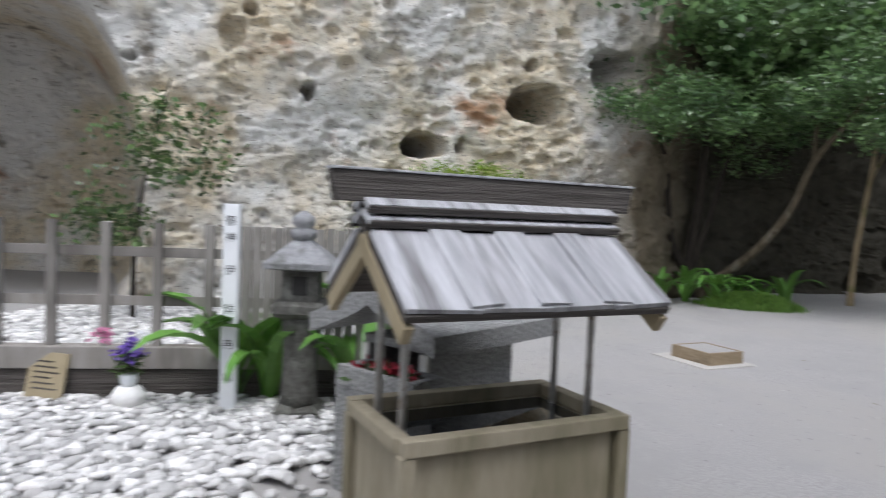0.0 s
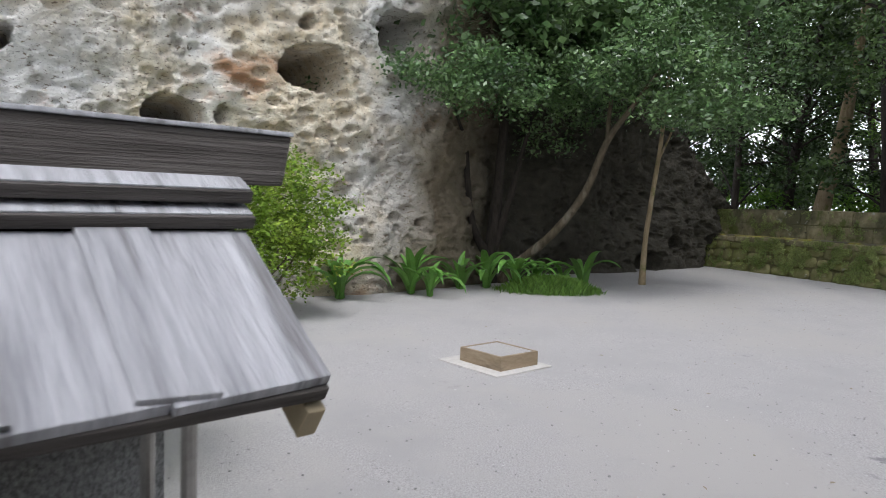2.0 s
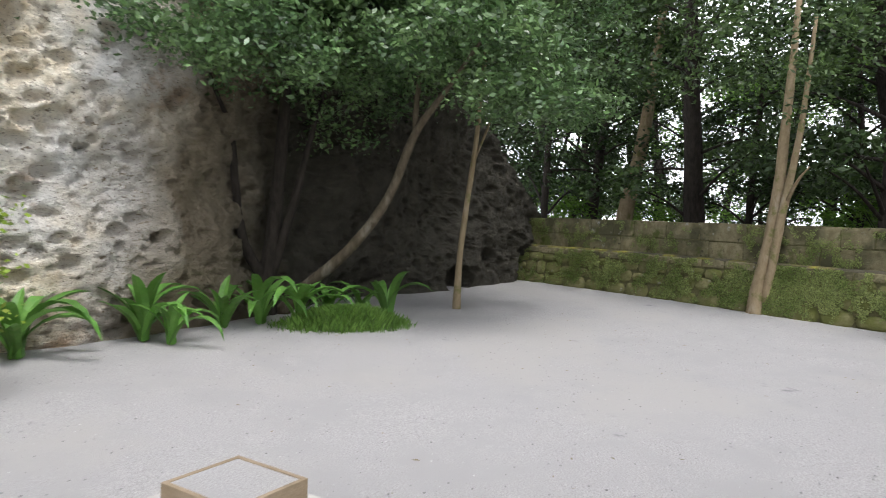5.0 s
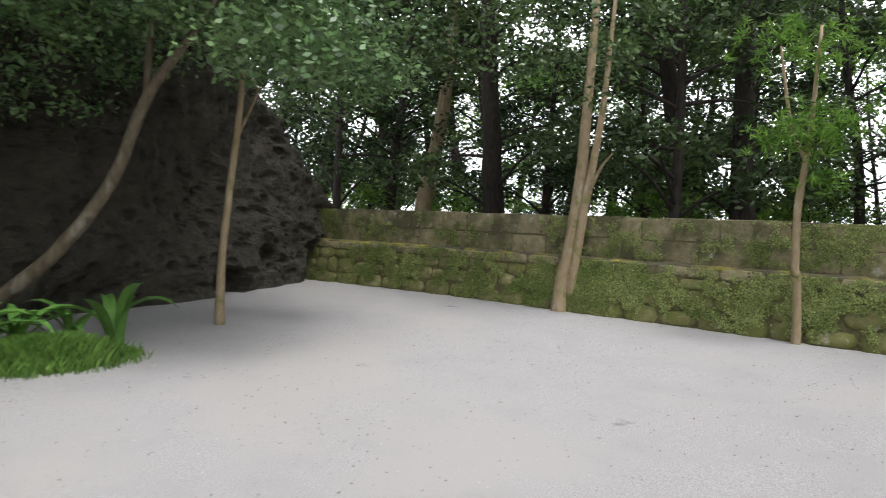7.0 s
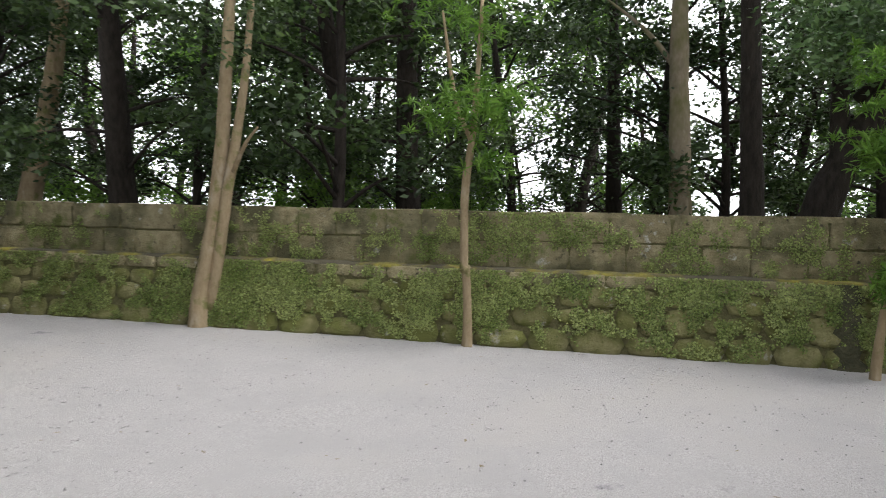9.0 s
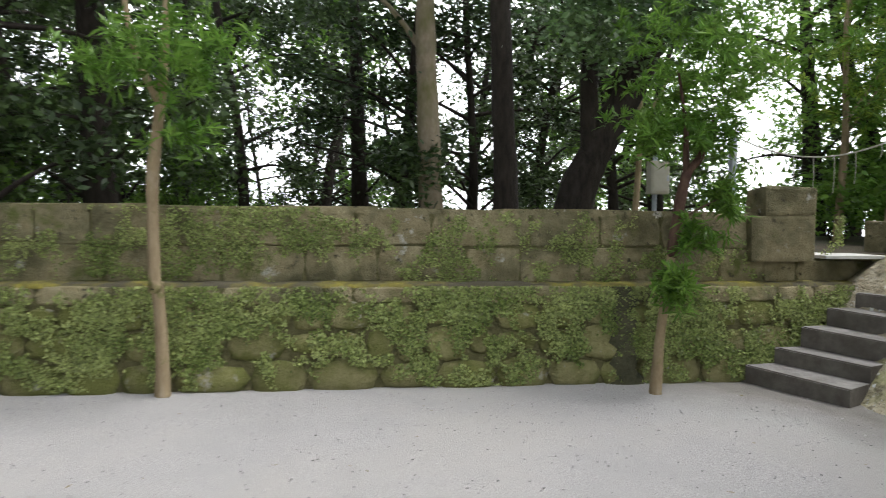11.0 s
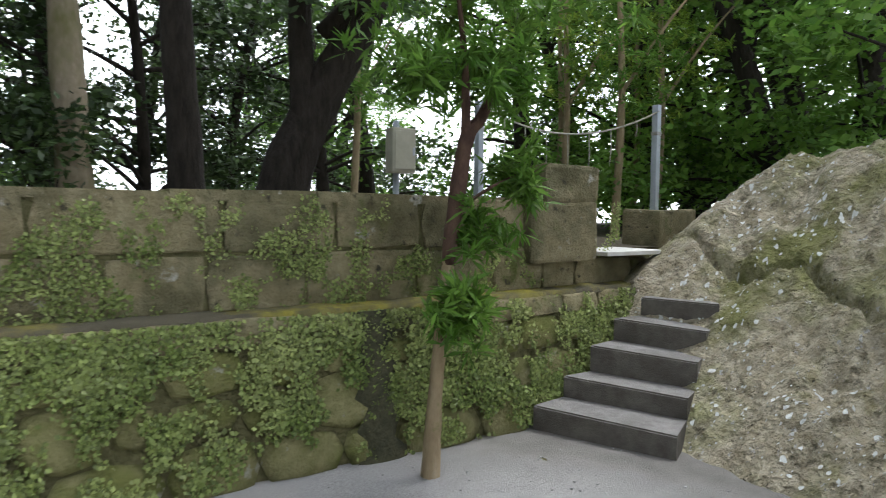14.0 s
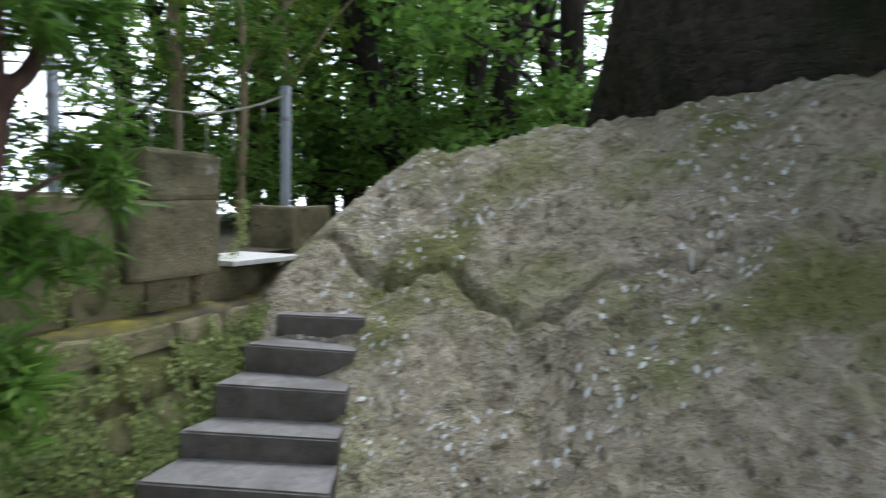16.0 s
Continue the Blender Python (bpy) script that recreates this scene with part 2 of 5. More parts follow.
patches(M["rock_pale"], (0.50, 0.30, 0.18), 0.55, 0.60, 0.70, 3.1, 1.6)
patches(M["rock_pale"], (0.27, 0.23, 0.18), 2.2, 0.57, 0.70, 8.3)
patches(M["rock_pale"], (0.22, 0.175, 0.125), 10.0, 0.585, 0.65, 5.3, 2.2)
# Brown, then near-black: mossy rock with the trees' shade painted in.
stain_or_shade(M["rock_pale"], (0.17, 0.13, 0.085), (0.36, 0.30, 0.21), (-0.45, 0.89, -0.25), -5.9, 2.0, 1.0)
stain_or_shade(M["rock_pale"], (0.014, 0.012, 0.009), (0.12, 0.11, 0.085), (-0.45, 0.89, -0.12), -3.9, 2.6, 0.9)
patches(M["stone_moss"], (0.36, 0.35, 0.29), 5.0, 0.62, 0.70, 2.0)
patches(M["stone_block"], (0.42, 0.41, 0.36), 4.0, 0.62, 0.68, 9.0)
patches(M["sand"], (0.22, 0.215, 0.22), 1.6, 0.66, 0.72, 12.0)
patches(M["stone_block"], (0.10, 0.12, 0.03), 2.0, 0.56, 0.66, 6.0)
patches(M["rock_slope"], (0.46, 0.45, 0.42), 14.0, 0.62, 0.66, 2.0)
patches(M["rock_slope"], (0.15, 0.13, 0.085), 7.0, 0.56, 0.66, 7.0)
patches(M["rock_slope"], (0.20, 0.20, 0.075), 0.8, 0.52, 0.62, 17.0)
patches(M["moss"], (0.085, 0.075, 0.05), 1.0, 0.42, 0.54, 4.0)
patches(M["sand"], (0.40, 0.385, 0.365), 0.35, 0.5, 0.62, 4.0)

patches(M["rock_pale"], (0.10, 0.08, 0.06), 34.0, 0.60, 0.66, 11.0, 1.6)
patches(M["rock_slope"], (0.50, 0.50, 0.47), 24.0, 0.655, 0.69, 31.0)
patches(M["rock_slope"], (0.07, 0.06, 0.04), 30.0, 0.62, 0.68, 37.0)
patches(M["sand"], (0.20, 0.195, 0.19), 55.0, 0.66, 0.72, 3.0)
patches(M["stone_block"], (0.06, 0.055, 0.035), 9.0, 0.60, 0.68, 15.0)

stain_or_shade(M["sand"], (0.13, 0.118, 0.105), (0.29, 0.275, 0.255), (0.80, 0.60, 0.0), 4.25, 1.0, 0.7)
patches(M["bark_tan"], (0.17, 0.165, 0.06), 5.0, 0.55, 0.65, 6.0)


def pitted(m, sizes, flat=1.8):
    """Deep relief of pits and crumbly ledges, at several sizes, over the grain."""
    t = m.node_tree
    n, ln = t.nodes, t.links
    b = n["Principled BSDF"]
    normal = b.inputs["Normal"].links[0].from_socket
    co = n.new("ShaderNodeTexCoord")
    mp = n.new("ShaderNodeMapping")
    mp.inputs["Scale"].default_value = (1, 1, flat)
    ln.new(co.outputs["Object"], mp.inputs[0])
    for scale, lo, hi, deep in sizes:
        ns = n.new("ShaderNodeTexNoise")
        ns.inputs["Scale"].default_value, ns.inputs["Detail"].default_value, ns.inputs["Roughness"].default_value = scale, 5.0, 0.6
        ln.new(mp.outputs[0], ns.inputs["Vector"])
        mr = n.new("ShaderNodeMapRange")
        mr.inputs["From Min"].default_value, mr.inputs["From Max"].default_value = hi, lo
        ln.new(ns.outputs["Fac"], mr.inputs["Value"])
        bp = n.new("ShaderNodeBump")
        bp.inputs["Strength"].default_value, bp.inputs["Distance"].default_value = 1.0, deep
        ln.new(mr.outputs[0], bp.inputs["Height"])
        ln.new(normal, bp.inputs["Normal"])
        normal = bp.outputs[0]
    ln.new(normal, b.inputs["Normal"])


pitted(M["rock_pale"], ((13.0, 0.46, 0.64, 0.014), (38.0, 0.48, 0.62, 0.008)))
pitted(M["rock_slope"], ((6.0, 0.42, 0.66, 0.03), (18.0, 0.50, 0.66, 0.014)), 1.0)
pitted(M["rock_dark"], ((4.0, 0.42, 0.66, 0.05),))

# ---- building helpers ----


def part(name, bm, mat, parent=None, label="", smooth=False):
    me = bpy.data.meshes.new(name)
    bm.to_mesh(me)
    bm.free()
    if smooth:
        me.shade_smooth()
    me.materials.append(M[mat])
    ob = new(name, me)
    if parent:
        ob.parent = parent
    if label:
        ob["label"] = label
    return ob


def thing(name, x, y, z=0.0, rz=0.0, label="", category="", group="", kind=""):
    ob = new(name)
    ob.empty_display_size = 0.1
    ob.matrix_basis = pose(x, y, z, 0, 0, rz)
    return tagged(ob, label, category, group, kind)


def quads(name, v, mat, parent=None, smooth=False):
    """A mesh of loose quads, from an array of shape (n, 4, 3)."""
    v = np.asarray(v, dtype=np.float32)
    n = len(v)
    me = bpy.data.meshes.new(name)
    me.vertices.add(4 * n)
    me.vertices.foreach_set("co", v.ravel())
    me.loops.add(4 * n)
    me.loops.foreach_set("vertex_index", np.arange(4 * n, dtype=np.int32))
    me.polygons.add(n)
    me.polygons.foreach_set("loop_start", np.arange(0, 4 * n, 4, dtype=np.int32))
    me.update(calc_edges=True)
    me.materials.append(M[mat])
    ob = new(name, me)
    if parent:
        ob.parent = parent
    return ob


def sheet(name, v, mat, parent=None, smooth=True):
    """A surface from a grid of points of shape (rows, columns, 3)."""
    r, c = v.shape[:2]
    i = np.arange(r * c).reshape(r, c)
    f = np.stack([i[:-1, :-1], i[:-1, 1:], i[1:, 1:], i[1:, :-1]], -1).reshape(-1, 4).astype(np.int32)
    me = bpy.data.meshes.new(name)
    me.vertices.add(r * c)
    me.vertices.foreach_set("co", v.astype(np.float32).ravel())
    me.loops.add(f.size)
    me.loops.foreach_set("vertex_index", f.ravel())
    me.polygons.add(len(f))
    me.polygons.foreach_set("loop_start", np.arange(0, f.size, 4, dtype=np.int32))
    me.update(calc_edges=True)
    if smooth:
        me.shade_smooth()
    me.materials.append(M[mat])
    ob = new(name, me)
    if parent:
        ob.parent = parent
    return ob


TABLE = np.random.RandomState(7).rand(256, 256)


def value_noise(x, y, seed=0):
    x, y = np.asarray(x, float) + 37.7 * seed, np.asarray(y, float) + 91.3 * seed
    xi, yi = np.floor(x).astype(int), np.floor(y).astype(int)
    u, v = x - xi, y - yi
    u, v = u * u * (3 - 2 * u), v * v * (3 - 2 * v)
    a, b = TABLE[xi % 256, yi % 256], TABLE[(xi + 1) % 256, yi % 256]
    c, d = TABLE[xi % 256, (yi + 1) % 256], TABLE[(xi + 1) % 256, (yi + 1) % 256]
    return (a * (1 - u) + b * u) * (1 - v) + (c * (1 - u) + d * u) * v - 0.5


def fbm(x, y, octaves=5, seed=0, gain=0.5):
    out, amp = 0, 1.0
    for k in range(octaves):
        out = out + amp * value_noise(np.asarray(x) * 2.03 ** k, np.asarray(y) * 2.03 ** k, seed + k)
        amp *= gain
    return out


def block(bm, x0, x1, y0, y1, z0, z1, bevel=0.0, jitter=0.0):
    r = bmesh.ops.create_cube(bm, size=1.0)
    for v in r["verts"]:
        v.co = Vector(((x0 + x1) / 2 + v.co.x * (x1 - x0), (y0 + y1) / 2 + v.co.y * (y1 - y0), (z0 + z1) / 2 + v.co.z * (z1 - z0)))
        if jitter:
            v.co += Vector([random.uniform(-jitter, jitter) for _ in range(3)])
    if bevel:
        es = {e for v in r["verts"] for e in v.link_edges}
        bmesh.ops.bevel(bm, geom=list(es), offset=bevel, segments=2, affect="EDGES", profile=0.6)
    return bm


def boxed(*a, **k):
    return block(bmesh.new(), *a, **k)


def tube(bm, pts, radii, seg=8, wobble=0.0):
    """A tapering limb along points."""
    pts = [Vector(p) for p in pts]
    rings = []
    for i, p in enumerate(pts):
        d = (pts[min(i + 1, len(pts) - 1)] - pts[max(i - 1, 0)]).normalized()
        a = d.cross(Vector((0.3, 1, 0.1))).normalized()
        b = d.cross(a)
        rings.append([bm.verts.new(p + (a * math.cos(t) + b * math.sin(t)) * radii[i] * (1 + wobble * random.uniform(-1, 1)))
                      for t in [2 * math.pi * k / seg for k in range(seg)]])
    for r0, r1 in zip(rings, rings[1:]):
        for k in range(seg):
            bm.faces.new((r0[k], r0[(k + 1) % seg], r1[(k + 1) % seg], r1[k]))
    bm.faces.new(rings[0][::-1])
    bm.faces.new(rings[-1])
    return bm


def curve_points(pts, steps=6):
    """Points along a smooth curve through the given ones."""
    p = [Vector(q) for q in pts]
    p = [p[0] * 2 - p[1], *p, p[-1] * 2 - p[-2]]
    out = []
    for i in range(1, len(p) - 2):
        a, b, c, d = p[i - 1:i + 3]
        for k in range(steps):
            t = k / steps
            out.append(0.5 * (2 * b + (c - a) * t + (2 * a - 5 * b + 4 * c - d) * t * t + (3 * b - a - 3 * c + d) * t ** 3))
    return out + [p[-2]]


def lathe(bm, rows, seg=16, square=False):
    """A turned body from rows of radius and height; square: with four sides."""
    seg = 4 if square else seg
    turn = math.pi / 4 if square else 0
    rings = [[bm.verts.new((r * math.cos(turn + 2 * math.pi * k / seg), r * math.sin(turn + 2 * math.pi * k / seg), z)) for k in range(seg)] for r, z in rows]
    for r0, r1 in zip(rings, rings[1:]):
        for k in range(seg):
            bm.faces.new((r0[k], r0[(k + 1) % seg], r1[(k + 1) % seg], r1[k]))
    bm.faces.new(rings[0][::-1])
    bm.faces.new(rings[-1])
    return bm


def leaf_quads(rng, centres, spread, per, length, width, flat=0.6, droop=0.0):
    """Leaves scattered in clumps round the centres: diamonds of random turn."""
    centres = np.asarray(centres, float)
    n = len(centres) * per
    c = np.repeat(centres, per, 0)
    off = rng.normal(size=(n, 3)) * np.asarray(spread)
    p = c + off
    d = rng.normal(size=(n, 3))
    d[:, 2] = d[:, 2] * flat - droop
    d /= np.linalg.norm(d, axis=1, keepdims=True) + 1e-9
    r = rng.normal(size=(n, 3))
    w = np.cross(d, r)
    w /= np.linalg.norm(w, axis=1, keepdims=True) + 1e-9
    s = rng.uniform(0.7, 1.3, (n, 1))
    l, h = d * length * s, w * width * s * 0.5
    return np.stack([p, p + l * 0.45 + h, p + l, p + l * 0.45 - h], 1)


def strip_leaf(length, width, bend, seg=7, fold=0.25):
    """A long strap leaf that rises and bends over, with a folded midrib."""
    bm = bmesh.new()
    rows = []
    x = z = 0.0
    for i in range(seg + 1):
        t = i / seg
        a = radians(78) - bend * t ** 1.3
        w = width * (0.55 + 0.9 * t) * (1 - t ** 3.5) + 0.004
        rows.append([bm.verts.new((x, -w / 2, z + w * fold)), bm.verts.new((x, 0, z)), bm.verts.new((x, w / 2, z + w * fold))])
        x += math.cos(a) * length / seg
        z += math.sin(a) * length / seg
    for r0, r1 in zip(rows, rows[1:]):
        for k in range(2):
            bm.faces.new((r0[k], r0[k + 1], r1[k + 1], r1[k]))
    return bm

# ---- the large structure ----
rng = np.random.RandomState(11)

# ground: one sheet out to the horizon, uneven near the walk
gx = np.concatenate([[-900, -300, -80, -30], np.linspace(-16, 12, 141), [30, 80, 300, 900]])
gy = np.concatenate([[-900, -300, -80, -30], np.linspace(-18, 8, 131), [30, 80, 300, 900]])
X, Y = np.meshgrid(gx, gy)
near_walk = (np.abs(X + 2) < 14.5) & (np.abs(Y + 5) < 13.5)
Z = np.where(near_walk, 0.012 * fbm(X * 0.8, Y * 0.8, 3) + 0.005 * fbm(X * 4, Y * 4, 2), 0.0) - np.where((Y > 20) | (X < -20), 6.0, 0.0)
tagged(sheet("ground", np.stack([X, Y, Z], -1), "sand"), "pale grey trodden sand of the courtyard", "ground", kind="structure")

# retaining wall: line of its foot
WALL = [Vector((-13.1, 1.4)), Vector((-9.3, 2.78)), Vector((-4.5, 3.82)), Vector((2.8, 5.43)), Vector((4.45, 5.98))]
LENGTHS = [0.0]
for wa, wb in zip(WALL, WALL[1:]):
    LENGTHS.append(LENGTHS[-1] + (wb - wa).length)


def on_wall(u, v, w):
    """A place on the wall: along it, up, and out of it."""
    k = max(i for i in range(len(WALL) - 1) if LENGTHS[i] <= max(u, 0.0))
    d = (WALL[k + 1] - WALL[k]).normalized()
    p = WALL[k] + d * (u - LENGTHS[k])
    return Vector((p.x + d.y * w, p.y - d.x * w, v))


LEDGE, TOP, U_PILLAR, U_END = 0.96, 1.712, LENGTHS[3] + 0.95, LENGTHS[4]


def lower_face(v):
    return -0.16 * v


def wall_prism(name, u0, u1, profile, mat):
    bm = bmesh.new()
    us = [u0] + [q for q in LENGTHS if u0 < q < u1] + [u1]
    rings = [[bm.verts.new(on_wall(u, v, w)) for w, v in profile] for u in us]
    n = len(profile)
    for a, b in zip(rings, rings[1:]):
        for k in range(n):
            bm.faces.new((a[k], a[(k + 1) % n], b[(k + 1) % n], b[k]))
    bm.faces.new(rings[0][::-1])
    bm.faces.new(rings[-1])
    bmesh.ops.recalc_face_normals(bm, faces=bm.faces)
    return part(name, bm, mat)


wall = wall_prism("wall_south", 0.0, U_PILLAR, [(-0.012, -0.1), (-0.166, LEDGE - 0.02), (-0.374, LEDGE - 0.02), (-0.374, TOP - 0.04), (-0.72, TOP - 0.04), (-0.72, -0.1)], "mortar")
tagged(wall, "mossy stone retaining wall with small creepers", "wall", kind="structure")
wall_east = wall_prism("wall_landing", U_PILLAR, U_END + 0.35, [(-0.012, -0.1), (-0.166, LEDGE - 0.02), (-0.374, LEDGE - 0.02), (-0.374, 1.22), (-0.9, 1.22), (-0.9, -0.1)], "mortar")
tagged(wall_east, "low stone wall below the landing", "wall", kind="structure")

# moss on the ledge
bm = bmesh.new()
us = np.linspace(0.1, U_END + 0.1, 220)
prev = None
for u in us:
    lip = 0.02 * math.sin(u * 7.3) + 0.015 * math.sin(u * 17)
    ring = [bm.verts.new(on_wall(u, LEDGE + 0.004 + dz, w)) for w, dz in ((-0.165 + lip, -0.025), (-0.18 + lip, 0.012), (-0.26, 0.022 + lip * 0.4), (-0.41, 0.03))]
    if prev:
        for k in range(3):
            bm.faces.new((prev[k], prev[k + 1], ring[k + 1], ring[k]))
    prev = ring
tagged(part("ledge_moss", bm, "moss", None, smooth=True), "yellow-green moss along the wall's ledge", "moss", kind="stuff")

# cliff: foot line, from the cave in the west round to the wall's corner
A0, DIR = Vector((-3.65, -9.95)), Vector((-0.558, 0.830))
line = [A0 + DIR * q for q in (-16, -12, -9, -6, -4, -2, 0, 1.5, 3.0)] + [Vector(q) for q in ((-6.4, -6.5), (-7.85, -5.45), (-9.1, -4.0), (-10.25, -2.25), (-11.4, -0.45), (-12.5, 1.1), (-13.4, 2.3))]
fine = curve_points([(p.x, p.y, 0) for p in line], 12)
acc = np.concatenate([[0], np.cumsum([(b - a).length for a, b in zip(fine, fine[1:])])])
FX, FY = np.array([p.x for p in fine]), np.array([p.y for p in fine])
S_A = acc[6 * 12]


def cliff_foot(s):
    """The foot's place and outward normal at s metres along it, counted from A0."""
    q = s + S_A
    x, y = np.interp(q, acc, FX), np.interp(q, acc, FY)
    dx, dy = np.interp(q + 0.3, acc, FX) - np.interp(q - 0.3, acc, FX), np.interp(q + 0.3, acc, FY) - np.interp(q - 0.3, acc, FY)
    m = np.hypot(dx, dy)
    return x, y, dy / m, -dx / m


S0, S1 = -15.5, acc[-1] - S_A - 0.02
cs = np.concatenate([np.arange(S0, -8.0, 0.06), np.arange(-8.0, S1, 0.03)])
cv = np.concatenate([np.linspace(0, 0.55, 190)[:-1], np.linspace(0.55, 1, 60)])
S, V = np.meshgrid(cs, cv)
H = np.interp(S, [S0, S1 - 8.0, S1 - 5.6, S1 - 3.6, S1 - 1.8, S1 - 0.6, S1], [9.5, 9.5, 6.6, 4.4, 3.0, 2.1, 1.75])
ZC = V * H - 0.05
push = (ZC - 3.4) * 0.13
push = push * np.interp(S, [S0, 1.5, 6.5, S1], [1, 1, 0.5, -0.7])
push = push + 0.75 * fbm(S * 0.45, ZC * 0.45, 4, 3) * np.interp(S, [S0, 2, 5, 9, S1], [0.6, 0.5, 0.7, 1.0, 0.6]) + 0.09 * fbm(S * 1.9, ZC * 2.6, 5, 9) + 0.03 * fbm(S * 9, ZC * 13, 2, 15)
pits = np.zeros_like(S)
prng = np.random.RandomState(5)
for k in range(4500):
    ps, pz, pr = prng.uniform(-9.0, S1), prng.uniform(0.1, 6.5), 0.03 + 0.075 * prng.rand() ** 5.0
    pw = prng.uniform(1.0, 2.2)
    i0, i1 = np.searchsorted(cs, (ps - pr * pw * 1.1, ps + pr * pw * 1.1))
    if i1 - i0 < 1:
        continue
    high = np.interp(ps, cs, H[0])
    j0, j1 = np.searchsorted(cv, ((pz - pr * 1.2) / high, (pz + 0.05 + pr * 1.2) / high))
    sub = (slice(max(0, j0 - 1), j1 + 1), slice(i0, i1))
    rr = ((S[sub] - ps) / (pr * pw)) ** 2 + ((ZC[sub] - pz) / pr) ** 2
    pits[sub] = np.maximum(pits[sub], pr * 1.7 * np.clip(1 - rr, 0, 1) ** 0.5)
HOLES = [(1.17, 3.66, 0.53, 0.34, 5.5), (-0.95, 2.78, 0.39, 0.22, 3.5), (-2.97, 3.46, 0.11, 0.12, 1.6), (-4.16, 4.21, 0.19, 0.21, 0.28),
         (-3.91, 4.56, 0.11, 0.10, 0.4), (-5.57, 3.69, 0.10, 0.07, 0.3), (-0.27, 2.80, 0.08, 0.13, 0.35), (0.99, 4.33, 0.11, 0.10, 0.5),
         (2.85, 4.42, 0.55, 0.38, 5.0), (-3.25, 3.36, 0.12, 0.06, 0.12), (-9.3, 1.6, 3.75, 3.3, 6.5), (3.4, 1.25, 0.10, 0.07, 0.3), (2.4, 2.3, 0.09, 0.05, 0.2),
         (S1 - 1.15, 0.45, 0.24, 0.55, 1.0), (S1 - 4.3, 0.25, 0.5, 0.3, 0.9), (S1 - 3.0, 0.75, 0.35, 0.18, 0.5), (0.3, 1.1, 0.10, 0.06, 0.2)]
dent = np.zeros_like(S)
for hs, hz, hw, hh, depth in HOLES:
    ang = np.arctan2(ZC - hz, S - hs)
    rr = np.sqrt(np.abs((S - hs) / hw) ** 2.4 + np.abs((ZC - hz) / hh) ** 2.4) * (1 + 0.07 * np.sin(3 * ang + hs) + 0.05 * np.sin(5 * ang))
    dent = np.maximum(dent, depth * np.clip((1.06 - rr) / (0.045 if hw < 1 else 0.10), 0, 1) ** 0.8 * (0.75 + 0.25 * np.clip(1 - rr, 0, 1)))
push = push - pits - dent
bx, by, nx, ny = cliff_foot(cs)
cliff = np.stack([bx + nx * push, by + ny * push, ZC], -1)
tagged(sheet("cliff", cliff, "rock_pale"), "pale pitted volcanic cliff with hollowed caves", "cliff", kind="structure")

# rock slope beside the steps


def rock_height(x, y):
    x, y = np.asarray(x, float), np.asarray(y, float)
    z = 0.92 * (x - 3.6 - 0.04 * np.sin(y * 2.1)) + 0.08 * (y - 4.64) + 0.5 * np.clip(y - 5.45, 0, 0.62)
    z = np.where(y < 4.5, z + 0.12 * np.clip(4.5 - y, 0, 2.5), z)
    crest = 2.26 + 0.16 * np.clip(5.9 - y, 0, 3.0) - 0.8 * np.clip(y - 0.6 * (x - 5) - 5.42, 0, 1.5) - 0.06 * np.clip(x - 6.5, 0, 5)
    z = np.where(z > crest - 0.35, crest - 0.35 * np.exp(-np.clip(z - crest + 0.35, 0, 9) / 0.35), z)
    z = z - 1.3 * np.clip(y - 6.7 - 0.3 * (x - 5), 0, 3)
    # a broken ledge across the slope
    wob = 0.10 * fbm(y * 3.0, x * 0.4, 3, 83)
    edge_x = np.interp(y, [2.4, 2.9, 3.2, 3.6, 4.1, 4.5, 4.9, 5.3, 5.8], [5.35, 5.3, 5.1, 4.86, 4.74, 4.84, 4.95, 4.78, 4.72]) + wob
    z = z + 0.03 * np.clip((x - edge_x) / 0.03, 0, 1) * np.exp(-np.clip(x - edge_x, 0, 5) / 0.4) - 0.15 * np.exp(-((x - edge_x + 0.01) / 0.026) ** 2) * np.clip(0.85 + 1.6 * value_noise(y * 2.3, x, 81), 0, 1)
    rough = np.clip((x - 0.5 * (y - 4.6) - 3.6) / 0.9, 0.25, 1)
    z = z + (0.18 * fbm(x * 1.3, y * 1.3, 4, 21) + 0.12 * fbm(x * 5, y * 5, 4, 31)) * rough - 0.05 * np.clip(np.abs(fbm(x * 8, y * 8, 3, 41)) - 0.1, 0, 1)
    return z


RX, RY = np.meshgrid(np.arange(3.0, 8.8, 0.021), np.arange(-0.8, 8.2, 0.021))
EDGE = np.clip((RY + 0.75) / 1.5, 0, 1)
RZ = np.maximum(rock_height(RX, RY) - 4.5 * (1 - EDGE) ** 2, -0.15)
tagged(sheet("rock_slope", np.stack([RX, RY, RZ], -1), "rock_slope"), "bare weathered rock slope with lichen and a crack", "rock", kind="structure")
lrng = np.random.RandomState(9)
bm = bmesh.new()
for k in range(2400):
    lx, ly = lrng.uniform(3.7, 6.8), lrng.uniform(0.8, 6.2)
    if value_noise(lx * 1.4, ly * 1.4, 5) < -0.08:
        continue
    size = 0.006 + 0.016 * lrng.rand() ** 2.0
    ring = []
    for j in range(9):
        a = 2 * math.pi * j / 9
        px, py = lx + size * lrng.uniform(0.5, 1.3) * math.cos(a), ly + size * lrng.uniform(0.5, 1.3) * math.sin(a)
        ring.append(bm.verts.new((px, py, float(rock_height(px, py)) + 0.006)))
    bm.faces.new(ring)
tagged(part("lichen_spots", bm, "lichen"), "small pale lichen spots on the rock", "lichen", kind="stuff")

